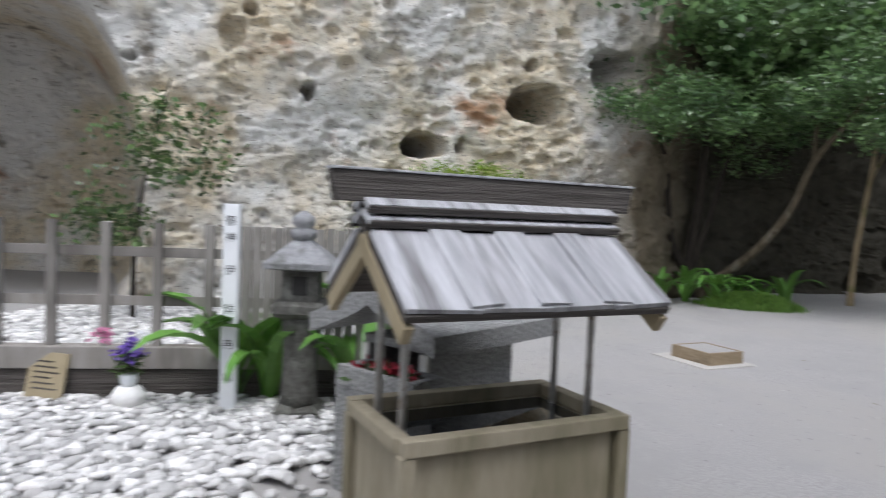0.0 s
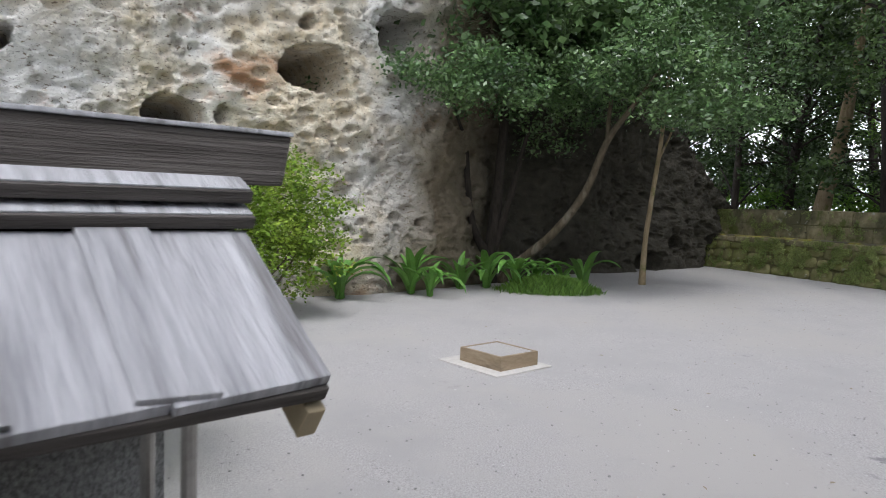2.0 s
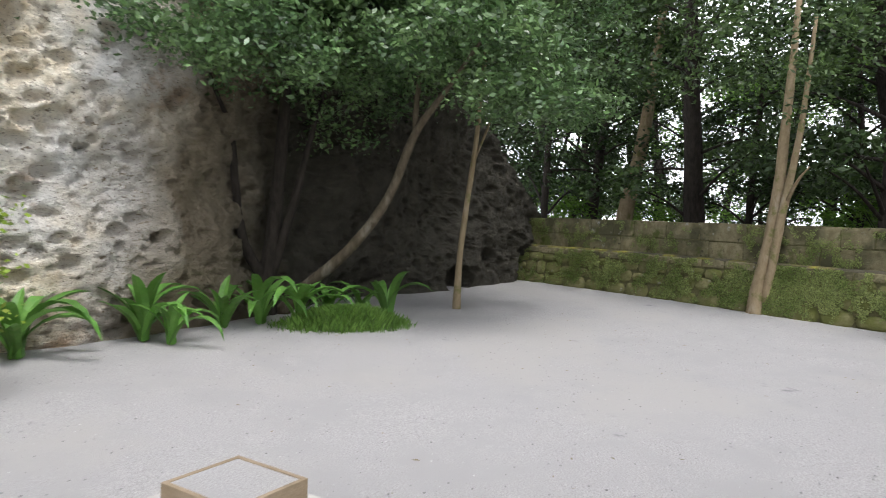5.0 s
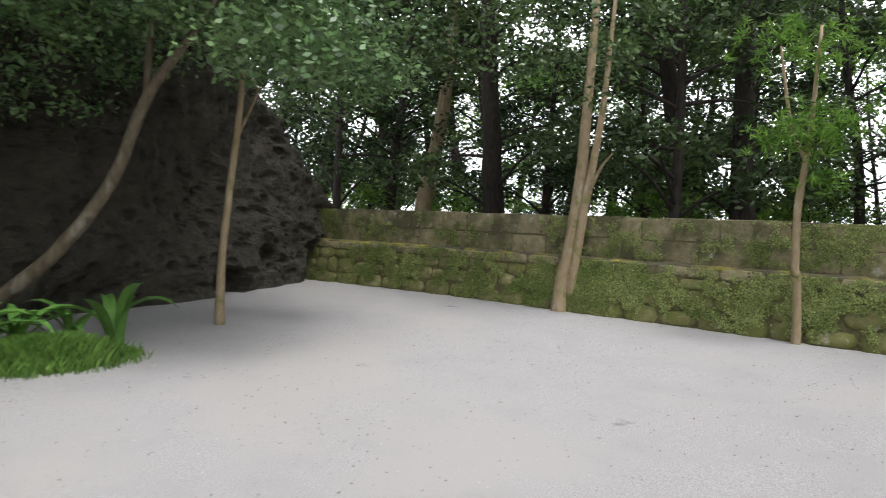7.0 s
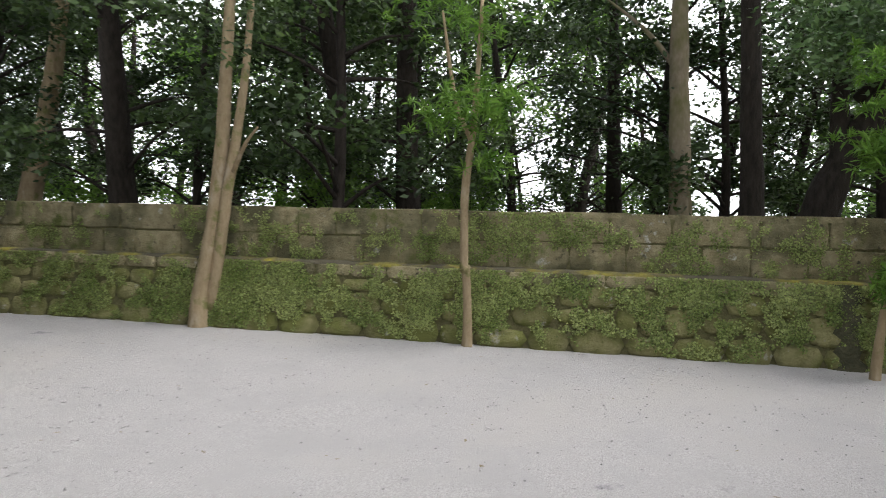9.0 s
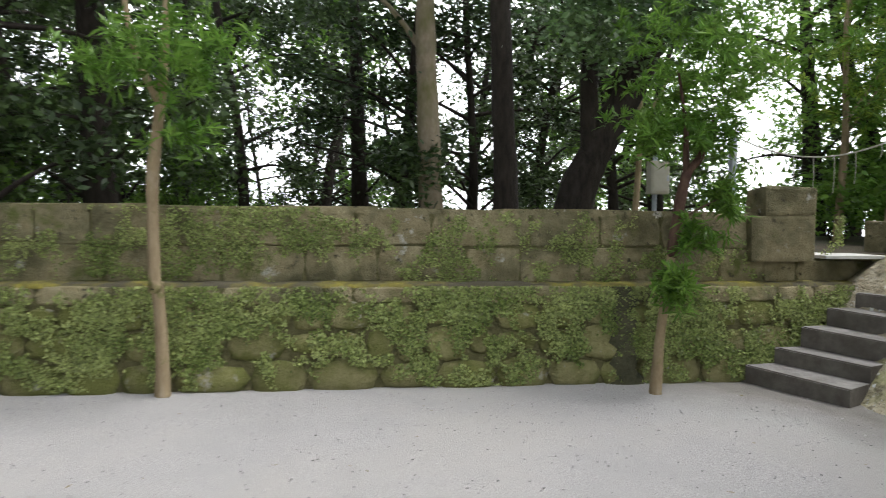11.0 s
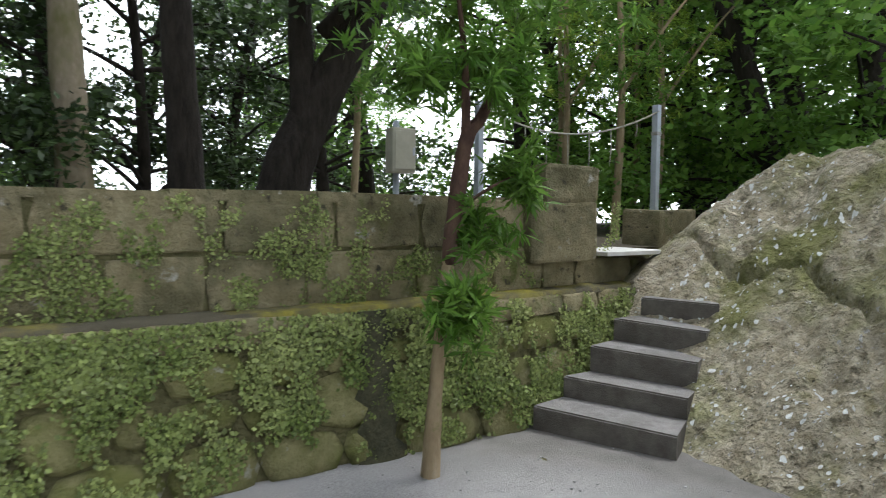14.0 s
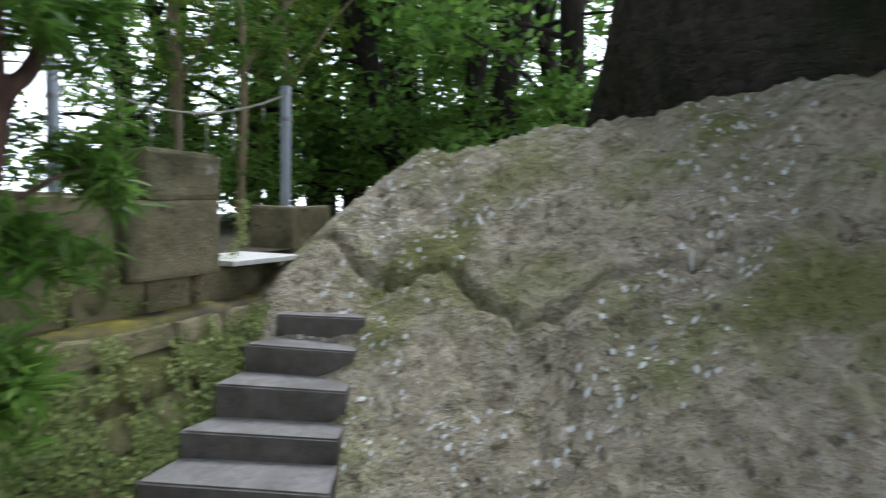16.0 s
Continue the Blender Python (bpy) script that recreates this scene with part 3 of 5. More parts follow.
# closing cliffs behind the walk
bs, bv = np.meshgrid(np.arange(0, 34, 0.2), np.linspace(0, 1, 46))
bv = bv * np.interp(bs, [0, 1.0, 2.4, 7, 10, 34], [2.4, 3.6, 7.0, 7.0, 4.5, 4.2])
bpx = np.interp(bs, [0, 2.0, 4.0, 6.5, 14, 26, 34], [8.9, 7.9, 7.3, 7.2, 11.0, 12.5, 9.0])
bpy_ = np.interp(bs, [0, 2.0, 4.0, 6.5, 14, 26, 34], [6.0, 4.6, 2.9, 0.4, -5.0, -18.0, -24.0])
bp = 0.8 * fbm(bs * 0.4, bv * 0.4, 5, 55) + 0.08 * fbm(bs * 3, bv * 3, 3, 57) + np.interp(bs, [0, 1.5, 3, 8, 11], [0.1, 0.2, 0.5, 0.5, 0.12]) * (bv - 2.2)
# The dark base colour of this rock also carries the overhang's shade.
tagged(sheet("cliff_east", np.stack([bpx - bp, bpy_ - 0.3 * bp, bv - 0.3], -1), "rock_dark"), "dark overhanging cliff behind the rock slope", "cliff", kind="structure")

# raised ground behind the wall
tx, ty = np.meshgrid(np.linspace(-60, 30, 91), np.linspace(0, 45, 46))
foot_y = np.interp(tx, [-60, -13.1, -9.3, -4.5, 2.8, 4.45, 30], [-14, 1.4, 2.78, 3.82, 5.43, 5.98, 11.0])
tz = 1.27 + 0.25 * fbm(tx * 0.3, ty * 0.3, 3, 61) * np.clip(ty / 3, 0, 1) - 0.05 * np.clip(ty - 12, 0, 40)
tz = tz * np.where(ty > 44, -1, 1)
tagged(sheet("terrace_ground", np.stack([tx, foot_y + 0.66 + ty, tz], -1), "soil"), "leaf-covered woodland ground behind the wall", "ground", kind="structure")

# steps
RIGHT = [(3.44, 4.52), (3.74, 4.78), (3.97, 4.955), (4.21, 5.14), (4.42, 5.24), (4.7, 5.6)]
LEFT = [(2.854, 5.39), (3.187, 5.526), (3.471, 5.602), (3.784, 5.743), (4.094, 5.803), (4.5, 6.1)]
TREAD = [(0.165, 0.182), (0.318, 0.345), (0.519, 0.553), (0.706, 0.737), (0.893, 0.893)]
stair = thing("stone_steps", 3.6, 5.2, 0, 0, "five dark concrete steps winding up beside the rock", "steps")
for k in range(5):
    bm = bmesh.new()
    nxt = min(k + 2, 5)
    ring = [LEFT[k], RIGHT[k], RIGHT[k + 1], RIGHT[nxt], LEFT[nxt], LEFT[k + 1]]
    low = -0.06 if k == 0 else TREAD[k - 1][0] - 0.06
    right, left = TREAD[k]
    high = (left, right, right, right, left, left)
    lo = [bm.verts.new((x - 3.6, y - 5.2, low)) for x, y in ring]
    hi = [bm.verts.new((x - 3.6, y - 5.2, z)) for (x, y), z in zip(ring, high)]
    for tri in ((0, 1, 2), (0, 2, 5), (2, 3, 4), (2, 4, 5)):
        bm.faces.new([hi[i] for i in tri])
    bm.faces.new(lo[::-1])
    for i in range(6):
        bm.faces.new((lo[i], lo[(i + 1) % 6], hi[(i + 1) % 6], hi[i]))
    bmesh.ops.recalc_face_normals(bm, faces=bm.faces)
    front = [e for e in bm.edges if {v for v in e.verts} == {hi[0], hi[1]}]
    bmesh.ops.bevel(bm, geom=front, offset=0.012, segments=2, affect="EDGES")
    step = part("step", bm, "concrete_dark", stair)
    # Upward faces get the paler colour, all others the darker one.
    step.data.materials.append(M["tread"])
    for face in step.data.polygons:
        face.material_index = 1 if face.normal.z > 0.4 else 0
landing = part("landing_slab", boxed(-0.36, 0.42, -0.36, 0.9, -0.03, 0.008, 0.006), "slab_pale")
landing.matrix_basis = pose(4.13, 6.42, 1.265, 0, 0, 14)
tagged(landing, "pale stone slab at the top of the steps", "slab")

# dark streak down the wall
bm = bmesh.new()
prev = None
for k in range(15):
    v = LEDGE * k / 14
    cu = LENGTHS[2] + 6.28 + 0.03 * math.sin(k * 1.7)
    hw = 0.13 + 0.025 * math.sin(k * 2.3) + (0.05 if k == 0 else 0)
    ring = [bm.verts.new(on_wall(cu + hw * f, v, -0.16 * v + d)) for f, d in ((-1, 0.03), (-0.6, 0.058), (0, 0.066), (0.6, 0.058), (1, 0.03))]
    if prev:
        for j in range(4):
            bm.faces.new((prev[j], prev[j + 1], ring[j + 1], ring[j]))
    prev = ring
tagged(part("damp_streak", bm, "streak_dark", None, smooth=True), "dark vertical streak on the wall", "moss", kind="stuff")

# pillar at the wall's end, of two stones
pillar = thing("stone_pillar", 3.37, 6.05, 0, 13, "stacked weathered stone pillar ending the wall", "pillar")
part("lower_stone", boxed(-0.42, 0.34, -0.2, 0.2, 1.2, 1.69, 0.03, 0.018), "stone_block", pillar)
part("upper_stone", boxed(-0.26, 0.33, -0.18, 0.2, 1.685, 2.0, 0.04, 0.022), "stone_block", pillar)

# white haze of an overcast sky, far beyond the trees
bm = bmesh.new()
ring0 = [bm.verts.new((160 * math.cos(a), 160 * math.sin(a), -12)) for a in np.linspace(0, 2 * math.pi, 65)[:-1]]
ring1 = [bm.verts.new((160 * math.cos(a), 160 * math.sin(a), 75)) for a in np.linspace(0, 2 * math.pi, 65)[:-1]]
for k in range(64):
    bm.faces.new((ring0[k], ring0[(k + 1) % 64], ring1[(k + 1) % 64], ring1[k]))
M["haze"] = haze
tagged(part("backdrop", bm, "haze"), "white overcast sky beyond the trees", "sky", kind="structure")

# ---- trees ----


def tree(name, base, limbs, bark, leaves, crown_mat, label, group="", twigs=()):
    """limbs: lists of (x, y, z, radius) measured from the base; leaves: quads measured from the base."""
    t = thing(name, *base, 0, label, "tree", group)
    for i, limb in enumerate(limbs):
        pts = curve_points([q[:3] for q in limb], 5)
        rad = np.interp(np.linspace(0, 1, len(pts)), np.linspace(0, 1, len(limb)), [q[3] for q in limb])
        part("trunk" if i == 0 else "limb", tube(bmesh.new(), pts, rad, 9 if i < 3 else 6, 0.07), bark, t, smooth=True)
    if leaves is not None:
        quads("crown", leaves, crown_mat, t)
    return t


def crown_centres(r, n, centre, size, hollow=0.45):
    """Clump places in an uneven shell."""
    d = r.normal(size=(n, 3))
    d /= np.linalg.norm(d, axis=1, keepdims=True)
    q = r.uniform(hollow, 1.0, (n, 1)) ** 0.7
    lump = 1 + 0.35 * np.sin(d[:, :1] * 4.1 + 1.3) * np.cos(d[:, 1:2] * 5.3)
    return np.asarray(centre) + d * q * lump * np.asarray(size)


def rosettes(r, centres, per=18, length=0.13, width=0.014):
    out = []
    for c in centres:
        ax = r.normal(size=3) + np.array([0, 0, 1.2])
        ax /= np.linalg.norm(ax)
        d = r.normal(size=(per, 3)) + ax * 0.9
        d /= np.linalg.norm(d, axis=1, keepdims=True)
        w = np.cross(d, r.normal(size=(per, 3)))
        w /= np.linalg.norm(w, axis=1, keepdims=True)
        p = np.asarray(c) + r.normal(size=(per, 3)) * 0.02
        l, h = d * length * r.uniform(0.7, 1.2, (per, 1)), w * width
        out.append(np.stack([p, p + l * 0.5 + h - [0, 0, 0.004], p + l - [0, 0, 0.02], p + l * 0.5 - h], 1))
    return np.concatenate(out)


# woodland behind the wall: five kinds, repeated
wrng = np.random.RandomState(23)
kinds = []
for k in range(5):
    r = np.random.RandomState(100 + k)
    h = r.uniform(8, 11)
    lean = r.uniform(-1.7, 1.7, 2)
    rad = (0.10, 0.24, 0.15, 0.12, 0.20)[k]
    limbs = [[(0, 0, -0.4, rad * 1.25), (lean[0] * 0.2, lean[1] * 0.2, h * 0.25, rad), (lean[0] * 0.7, lean[1] * 0.7, h * 0.6, rad * 0.7), (lean[0], lean[1], h, 0.03)]]
    cents = []
    for j in range(15):
        a, z0 = r.uniform(0, 6.28), h * (r.uniform(0.05, 0.28) if j < 6 else r.uniform(0.28, 0.8))
        q = r.uniform(1.2, 2.6)
        s0 = np.interp(z0, [0, h], [0, 1])
        p0 = (lean[0] * s0, lean[1] * s0, z0)
        p1 = (p0[0] + q * math.cos(a), p0[1] + q * math.sin(a), z0 + r.uniform(-0.2, 1.3))
        limbs.append([(*p0, 0.05), ((p0[0] + p1[0]) / 2, (p0[1] + p1[1]) / 2, (z0 + p1[2]) / 2 + 0.15, 0.03), (*p1, 0.012)])
        cents.append(crown_centres(r, 10, p1, (0.82, 0.82, 0.48), 0.1))
    cents.append(crown_centres(r, 50, (lean[0] * 0.8, lean[1] * 0.8, h * 0.78), (2.3, 2.3, h * 0.26), 0.3))
    # Dense top layer, mostly out of view, added to block light from above.
    roof = leaf_quads(r, crown_centres(r, 130, (lean[0], lean[1], h * 1.05), (3.0, 3.0, 1.3), 0.1), (0.4, 0.4, 0.2), 14, 0.34, 0.2) if k < 3 else np.zeros((0, 4, 3))
    lv = leaf_quads(r, np.concatenate(cents), (0.22, 0.22, 0.14), 26 if k < 3 else 20, 0.17, 0.085)
    t = tree("woodland_tree", (0, 0, -50), limbs, "bark_dark", np.concatenate([lv, roof]), "leaf_bright" if k == 4 else "leaf" if k in (1, 3) else "leaf_deep", "slender dark-barked woodland tree with small glossy leaves", "woodland trees")
    kinds.append(t)


def wall_y(x):
    return float(np.interp(x, [-60, -13.1, -9.3, -4.5, 2.8, 4.45, 30], [-14, 1.4, 2.78, 3.82, 5.43, 5.98, 11.0]))


spots = []
tries = 0
while len(spots) < 66 and tries < 4000:
    tries += 1
    x = wrng.uniform(-36, 13)
    d = 2.2 + 26 * wrng.rand() ** 1.3
    y = wall_y(x) + d
    if any((x - a) ** 2 + (y - b) ** 2 < (1.7 + 0.04 * d) ** 2 for a, b in spots):
        continue
    if -2.4 < x < 2.6 and y < 13 or (3.0 < x < 6.2 and y < 9.5) or (x >= 6.2 and y < 8.6):
        continue
    if y > 8 and 66 < math.degrees(math.atan2(y - 0.3, x - 0.5)) < 73.5:
        continue
    spots.append((x, y))
spots += [(-0.3, 14.5), (-1.9, 13.8), (-0.6, 17), (9.4, 7.6), (10.4, 6.8), (11.6, 7.6), (10.6, 8.9), (12.6, 9.9), (14.6, 10.8), (9.8, 9.6), (11.5, 10.6), (9.6, 12.8), (12.8, 12.4), (14.5, 13.5), (11, 14.6), (16.5, 12.8), (13.4, 16.2), (17.5, 16), (20, 15), (15.6, 18.5)]
for i, (x, y) in enumerate(spots):
    src = kinds[i] if i < 5 else kinds[i % 3] if y - wall_y(x) < 13 and x < -2.5 else kinds[4] if x > 3.5 else kinds[(0, 2, 3)[i % 3]] if x > -2.5 else kinds[i % 5]
    m = pose(x, y, 1.2 - 0.05 * max(0, y - wall_y(x) - 12), wrng.uniform(-4, 4), wrng.uniform(-4, 4), wrng.uniform(0, 360))
    if i < 5:
        src.matrix_basis = m
    else:
        copy_thing(src, m)

# low growth behind the wall
for k in range(36):
    x = wrng.uniform(-26, 12)
    y = wall_y(x) + 3.5 + 20 * wrng.rand()
    if x > 2.2 and y < 9:
        continue
    r = np.random.RandomState(300 + k)
    b = thing("undergrowth_shrub", x, y, 1.2, 0, "leafy green undergrowth shrub behind the wall", "shrub", "undergrowth shrubs")
    for j in range(5):
        a = r.uniform(0, 6.28)
        part("stem", tube(bmesh.new(), [(0, 0, -0.2), (0.2 * math.cos(a), 0.2 * math.sin(a), 0.4), (0.5 * math.cos(a), 0.5 * math.sin(a), 0.9)], [0.02, 0.014, 0.006], 5), "bark_dark", b)
    quads("foliage", leaf_quads(r, crown_centres(r, 46, (0, 0, 0.85 + 0.4 * (k % 3)), (1.0, 1.0, 0.7 + 0.35 * (k % 3)), 0.2), (0.18, 0.18, 0.13), 22, 0.15, 0.07), "leaf_bright" if k % 3 == 0 else "leaf", b)

# bright young trees above the landing
for k, (x, y) in enumerate(((6.4, 9.6), (6.3, 11.0), (2.9, 11.8), (7.6, 10.2), (7.0, 12.4), (8.6, 12.2))):
    r = np.random.RandomState(500 + k)
    cs_ = np.concatenate([crown_centres(r, 70, (0.1, -0.2, 2.7 + 0.4 * (k % 2)), (1.1, 1.0, 1.6), 0.1), crown_centres(r, 60, (0, 0, 6), (1.8, 1.8, 1.6), 0.1)])
    tree("bright_leaf_tree", (x, y, 1.2), [[(0, 0, -0.3, 0.07), (0.1, 0, 2, 0.055), (0.1, 0.1, 4, 0.04), (0.2, 0, 7, 0.02)], [(0.1, 0, 2.2, 0.03), (0.6, -0.4, 3.2, 0.02), (1.1, -0.7, 3.9, 0.01)]], "bark_tan", rosettes(r, cs_, 24, 0.15, 0.014), "leaf_lime" if k % 2 else "leaf_bright", "young tree with bright yellow-green narrow leaves", "bright-leaved trees")

# the trees that stand out
pale = tree("pale_tree", (-1.02, 11.6, 1.2), [[(0, 0, -0.3, 0.27), (-0.06, 0, 1.5, 0.23), (-0.16, 0, 4, 0.2), (-0.25, 0, 9, 0.12)], [(-0.15, 0, 3.6, 0.07), (-0.9, 0.2, 4.6, 0.05), (-2.0, 0.3, 5.6, 0.02)]],
            "bark_pale", leaf_quads(np.random.RandomState(41), crown_centres(np.random.RandomState(42), 110, (-0.3, 0, 8), (2.6, 2.4, 2.4)), (0.25, 0.25, 0.16), 36, 0.16, 0.08), "leaf", "tall tree with a pale grey-brown smooth trunk")
dark = tree("dark_tree", (0.42, 9.4, 1.2), [[(0, 0, -0.3, 0.26), (-0.02, 0, 1.2, 0.2), (-0.14, 0, 4, 0.17), (-0.3, 0, 9, 0.1)]],
            "bark_dark", leaf_quads(np.random.RandomState(43), crown_centres(np.random.RandomState(44), 110, (-0.3, 0, 8), (2.5, 2.4, 2.4)), (0.25, 0.25, 0.16), 36, 0.16, 0.08), "leaf_deep", "tall tree with a dark straight trunk")
# The last crown layer hangs out of view, added to shade wall and steps.
broad = tree("leaning_tree", (1.40, 8.7, 1.2), [[(-0.1, 0, -0.3, 0.36), (0.06, 0, 0.7, 0.29), (0.42, 0.1, 1.6, 0.26), (1.0, 0.1, 2.7, 0.22), (1.75, 0.2, 4.6, 0.12)], [(0.3, 0, 1.3, 0.17), (0.25, 0.1, 2.4, 0.14), (0.3, 0.1, 5, 0.08)], [(0.5, 0.1, 2.4, 0.12), (1.1, -0.3, 3.0, 0.08), (1.9, -0.6, 3.6, 0.03)]],
             "bark_dark", leaf_quads(np.random.RandomState(45), np.concatenate([crown_centres(np.random.RandomState(46), 130, (0.7, -1.0, 3.3), (1.5, 1.0, 0.95), 0.2), crown_centres(np.random.RandomState(47), 120, (0.6, 0, 5.2), (2.4, 2.2, 1.8)), crown_centres(np.random.RandomState(50), 190, (1.0, -2.6, 5.4), (3.2, 2.2, 0.8), 0.0)]), (0.2, 0.2, 0.13), 36, 0.12, 0.055), "leaf_gloss", "broad dark tree leaning over with glossy leaves")
far = tree("slanting_tree", (-15.5, 6.4, 1.2), [[(0, 0, -0.5, 0.3), (0.35, 0.2, 1.6, 0.24), (0.8, 0.3, 3.6, 0.2), (1.3, 0.5, 8, 0.1)]],
           "bark_tan", leaf_quads(np.random.RandomState(48), crown_centres(np.random.RandomState(49), 120, (1.2, 0.4, 7.5), (2.8, 2.8, 2.2)), (0.28, 0.28, 0.18), 34, 0.2, 0.1), "leaf", "slanting woodland tree with a brown trunk")

# saplings in the court
slim = tree("slim_tree", (-7.65, -2.37, 0), [[(0, 0, -0.1, 0.08), (0.07, 0.0, 0.9, 0.055), (0.2, 0.05, 1.9, 0.05), (0.3, 0.14, 3.0, 0.045), (0.45, 0.2, 4.6, 0.03)], [(0.26, 0.1, 2.6, 0.03), (0.1, 0.45, 3.3, 0.02), (-0.1, 0.7, 3.9, 0.01)]],
            "bark_tan", leaf_quads(np.random.RandomState(51), crown_centres(np.random.RandomState(52), 60, (0.5, 0.4, 4.6), (1.5, 1.6, 1.0)), (0.16, 0.16, 0.1), 30, 0.09, 0.045), "leaf", "slim young tree with a tan trunk in sand")
twin = tree("twin_stem_tree", (-6.47, 3.36, 0), [[(0, 0, -0.1, 0.17), (0.03, 0.02, 0.5, 0.125), (0.13, 0.1, 1.2, 0.12), (0.25, 0.15, 2.2, 0.115), (0.33, 0.15, 3.3, 0.095), (0.45, 0.2, 6.0, 0.05)],
            [(0.12, 0.10, 0.25, 0.09), (0.24, 0.12, 0.9, 0.085), (0.36, 0.15, 1.8, 0.085), (0.5, 0.18, 2.6, 0.07), (0.66, 0.2, 3.6, 0.055), (0.75, 0.3, 5.5, 0.03)], [(0.5, 0.15, 2.2, 0.04), (0.85, 0.0, 2.55, 0.025), (1.15, -0.1, 2.75, 0.012)]],
            "bark_tan", leaf_quads(np.random.RandomState(53), crown_centres(np.random.RandomState(54), 110, (0.5, 0.1, 5.2), (1.9, 1.7, 1.4)), (0.2, 0.2, 0.13), 32, 0.12, 0.055), "leaf", "twin-stemmed mossy tan tree in front of the wall")


rr = np.random.RandomState(61)
tuft = np.concatenate([crown_centres(rr, 80, (0.15, -0.25, 2.95), (0.8, 0.6, 0.42), 0.1), crown_centres(rr, 12, (0.3, -0.1, 2.3), (0.35, 0.3, 0.2), 0.1), crown_centres(rr, 50, (-0.1, 0, 4.2), (0.9, 0.8, 0.6), 0.1)])
tree("knotted_sapling", (-2.61, 4.1, 0), [[(0, 0, -0.1, 0.075), (-0.01, 0, 0.5, 0.055), (-0.03, -0.02, 0.93, 0.055), (-0.04, -0.04, 0.99, 0.075), (-0.05, -0.04, 1.06, 0.055), (-0.06, -0.05, 1.7, 0.05), (-0.04, -0.06, 2.1, 0.055), (0.05, -0.05, 2.9, 0.04), (0.12, -0.05, 4.4, 0.02)], [(0.0, -0.05, 2.6, 0.035), (-0.2, -0.1, 3.1, 0.028), (-0.4, -0.1, 4.2, 0.015)]],
     "bark_tan", rosettes(rr, tuft, 18, 0.15, 0.013), "leaf_bright", "knotted thin sapling with bright narrow leaves by the wall")
pod_c = np.concatenate([crown_centres(rr, 30, (0.10, -0.2, 1.0), (0.2, 0.2, 0.24), 0.0), crown_centres(rr, 26, (0.62, 0.1, 1.8), (0.26, 0.25, 0.28), 0.0), crown_centres(rr, 14, (0.3, 0.0, 1.55), (0.25, 0.2, 0.3), 0.0),
                        crown_centres(rr, 120, (0.45, 0.1, 3.1), (0.95, 0.8, 0.75), 0.1), crown_centres(rr, 46, (0.42, 0.2, 2.5), (0.42, 0.36, 0.3), 0.0), crown_centres(rr, 34, (-0.05, 0.0, 2.45), (0.45, 0.4, 0.3), 0.0)])
pod = tree("narrow_leaf_sapling", (1.835, 4.80, 0), [[(0, 0, -0.1, 0.062), (0.03, 0, 0.45, 0.046), (0.08, 0.02, 0.95, 0.04), (0.13, 0.06, 1.3, 0.04)],
            [(0.128, 0.058, 1.28, 0.041), (0.16, 0.08, 1.5, 0.05), (0.22, 0.1, 1.85, 0.052), (0.28, 0.14, 2.08, 0.046), (0.42, 0.2, 2.25, 0.036), (0.55, 0.25, 2.6, 0.02)], [(0.27, 0.14, 2.0, 0.035), (0.24, 0.1, 2.5, 0.022), (0.14, 0.0, 3.0, 0.012)], [(0.05, 0, 0.8, 0.012), (0.1, -0.1, 1.0, 0.008), (0.12, -0.2, 1.1, 0.004)], [(0.16, 0.08, 1.6, 0.014), (0.4, 0.1, 1.75, 0.01), (0.6, 0.1, 1.85, 0.005)]],
            "bark_tan", rosettes(rr, pod_c, 24, 0.14, 0.0115), "leaf_bright", "thin leaning sapling with long narrow leaves by the wall")
for limb in pod.children:
    if limb.name.startswith("limb"):
        limb.data.materials[0] = M["bark_red"]

# trees against the cliff
cr = np.random.RandomState(71)
# The highest clumps, mostly unseen, are added to keep the cliff in shade.
can = np.concatenate([crown_centres(cr, 120, (-0.6, 1.0, 3.9), (2.4, 2.6, 0.9), 0.25), crown_centres(cr, 45, (2.2, -0.7, 3.7), (1.3, 1.3, 0.6), 0.2), crown_centres(cr, 30, (1.5, -2.6, 3.5), (0.7, 0.9, 0.4), 0.1), crown_centres(cr, 170, (0, 1, 5.6), (3.2, 3.6, 1.2), 0.1), crown_centres(cr, 200, (-1.2, 2.2, 7.0), (4.2, 5.2, 0.9), 0.0)])
tree("cliff_tree", (-7.35, -5.75, 0), [[(0, 0, -0.1, 0.19), (0.0, 0, 0.5, 0.15), (-0.05, 0.1, 1.4, 0.12), (-0.1, 0.2, 2.8, 0.1), (0.0, 0.3, 5.0, 0.05)], [(0, 0, 0.5, 0.10), (0.15, -0.35, 1.1, 0.075), (0.2, -0.5, 1.9, 0.065), (0.3, -0.6, 3.2, 0.05), (0.9, -0.6, 4.2, 0.02)], [(0, 0.05, 0.6, 0.10), (0.0, 0.35, 1.6, 0.07), (-0.1, 0.6, 2.6, 0.05), (0.1, 0.9, 4, 0.02)],
     [(0.3, -0.6, 2.9, 0.04), (1.2, -0.9, 3.4, 0.025), (2.2, -1.0, 3.7, 0.01)]],
     "bark_dark", np.concatenate([leaf_quads(cr, can[:365], (0.19, 0.19, 0.11), 95, 0.10, 0.05), leaf_quads(cr, can[195:], (0.4, 0.4, 0.2), 40, 0.22, 0.12)]), "leaf_gloss", "dark multi-stemmed tree overhanging from the cliff foot")
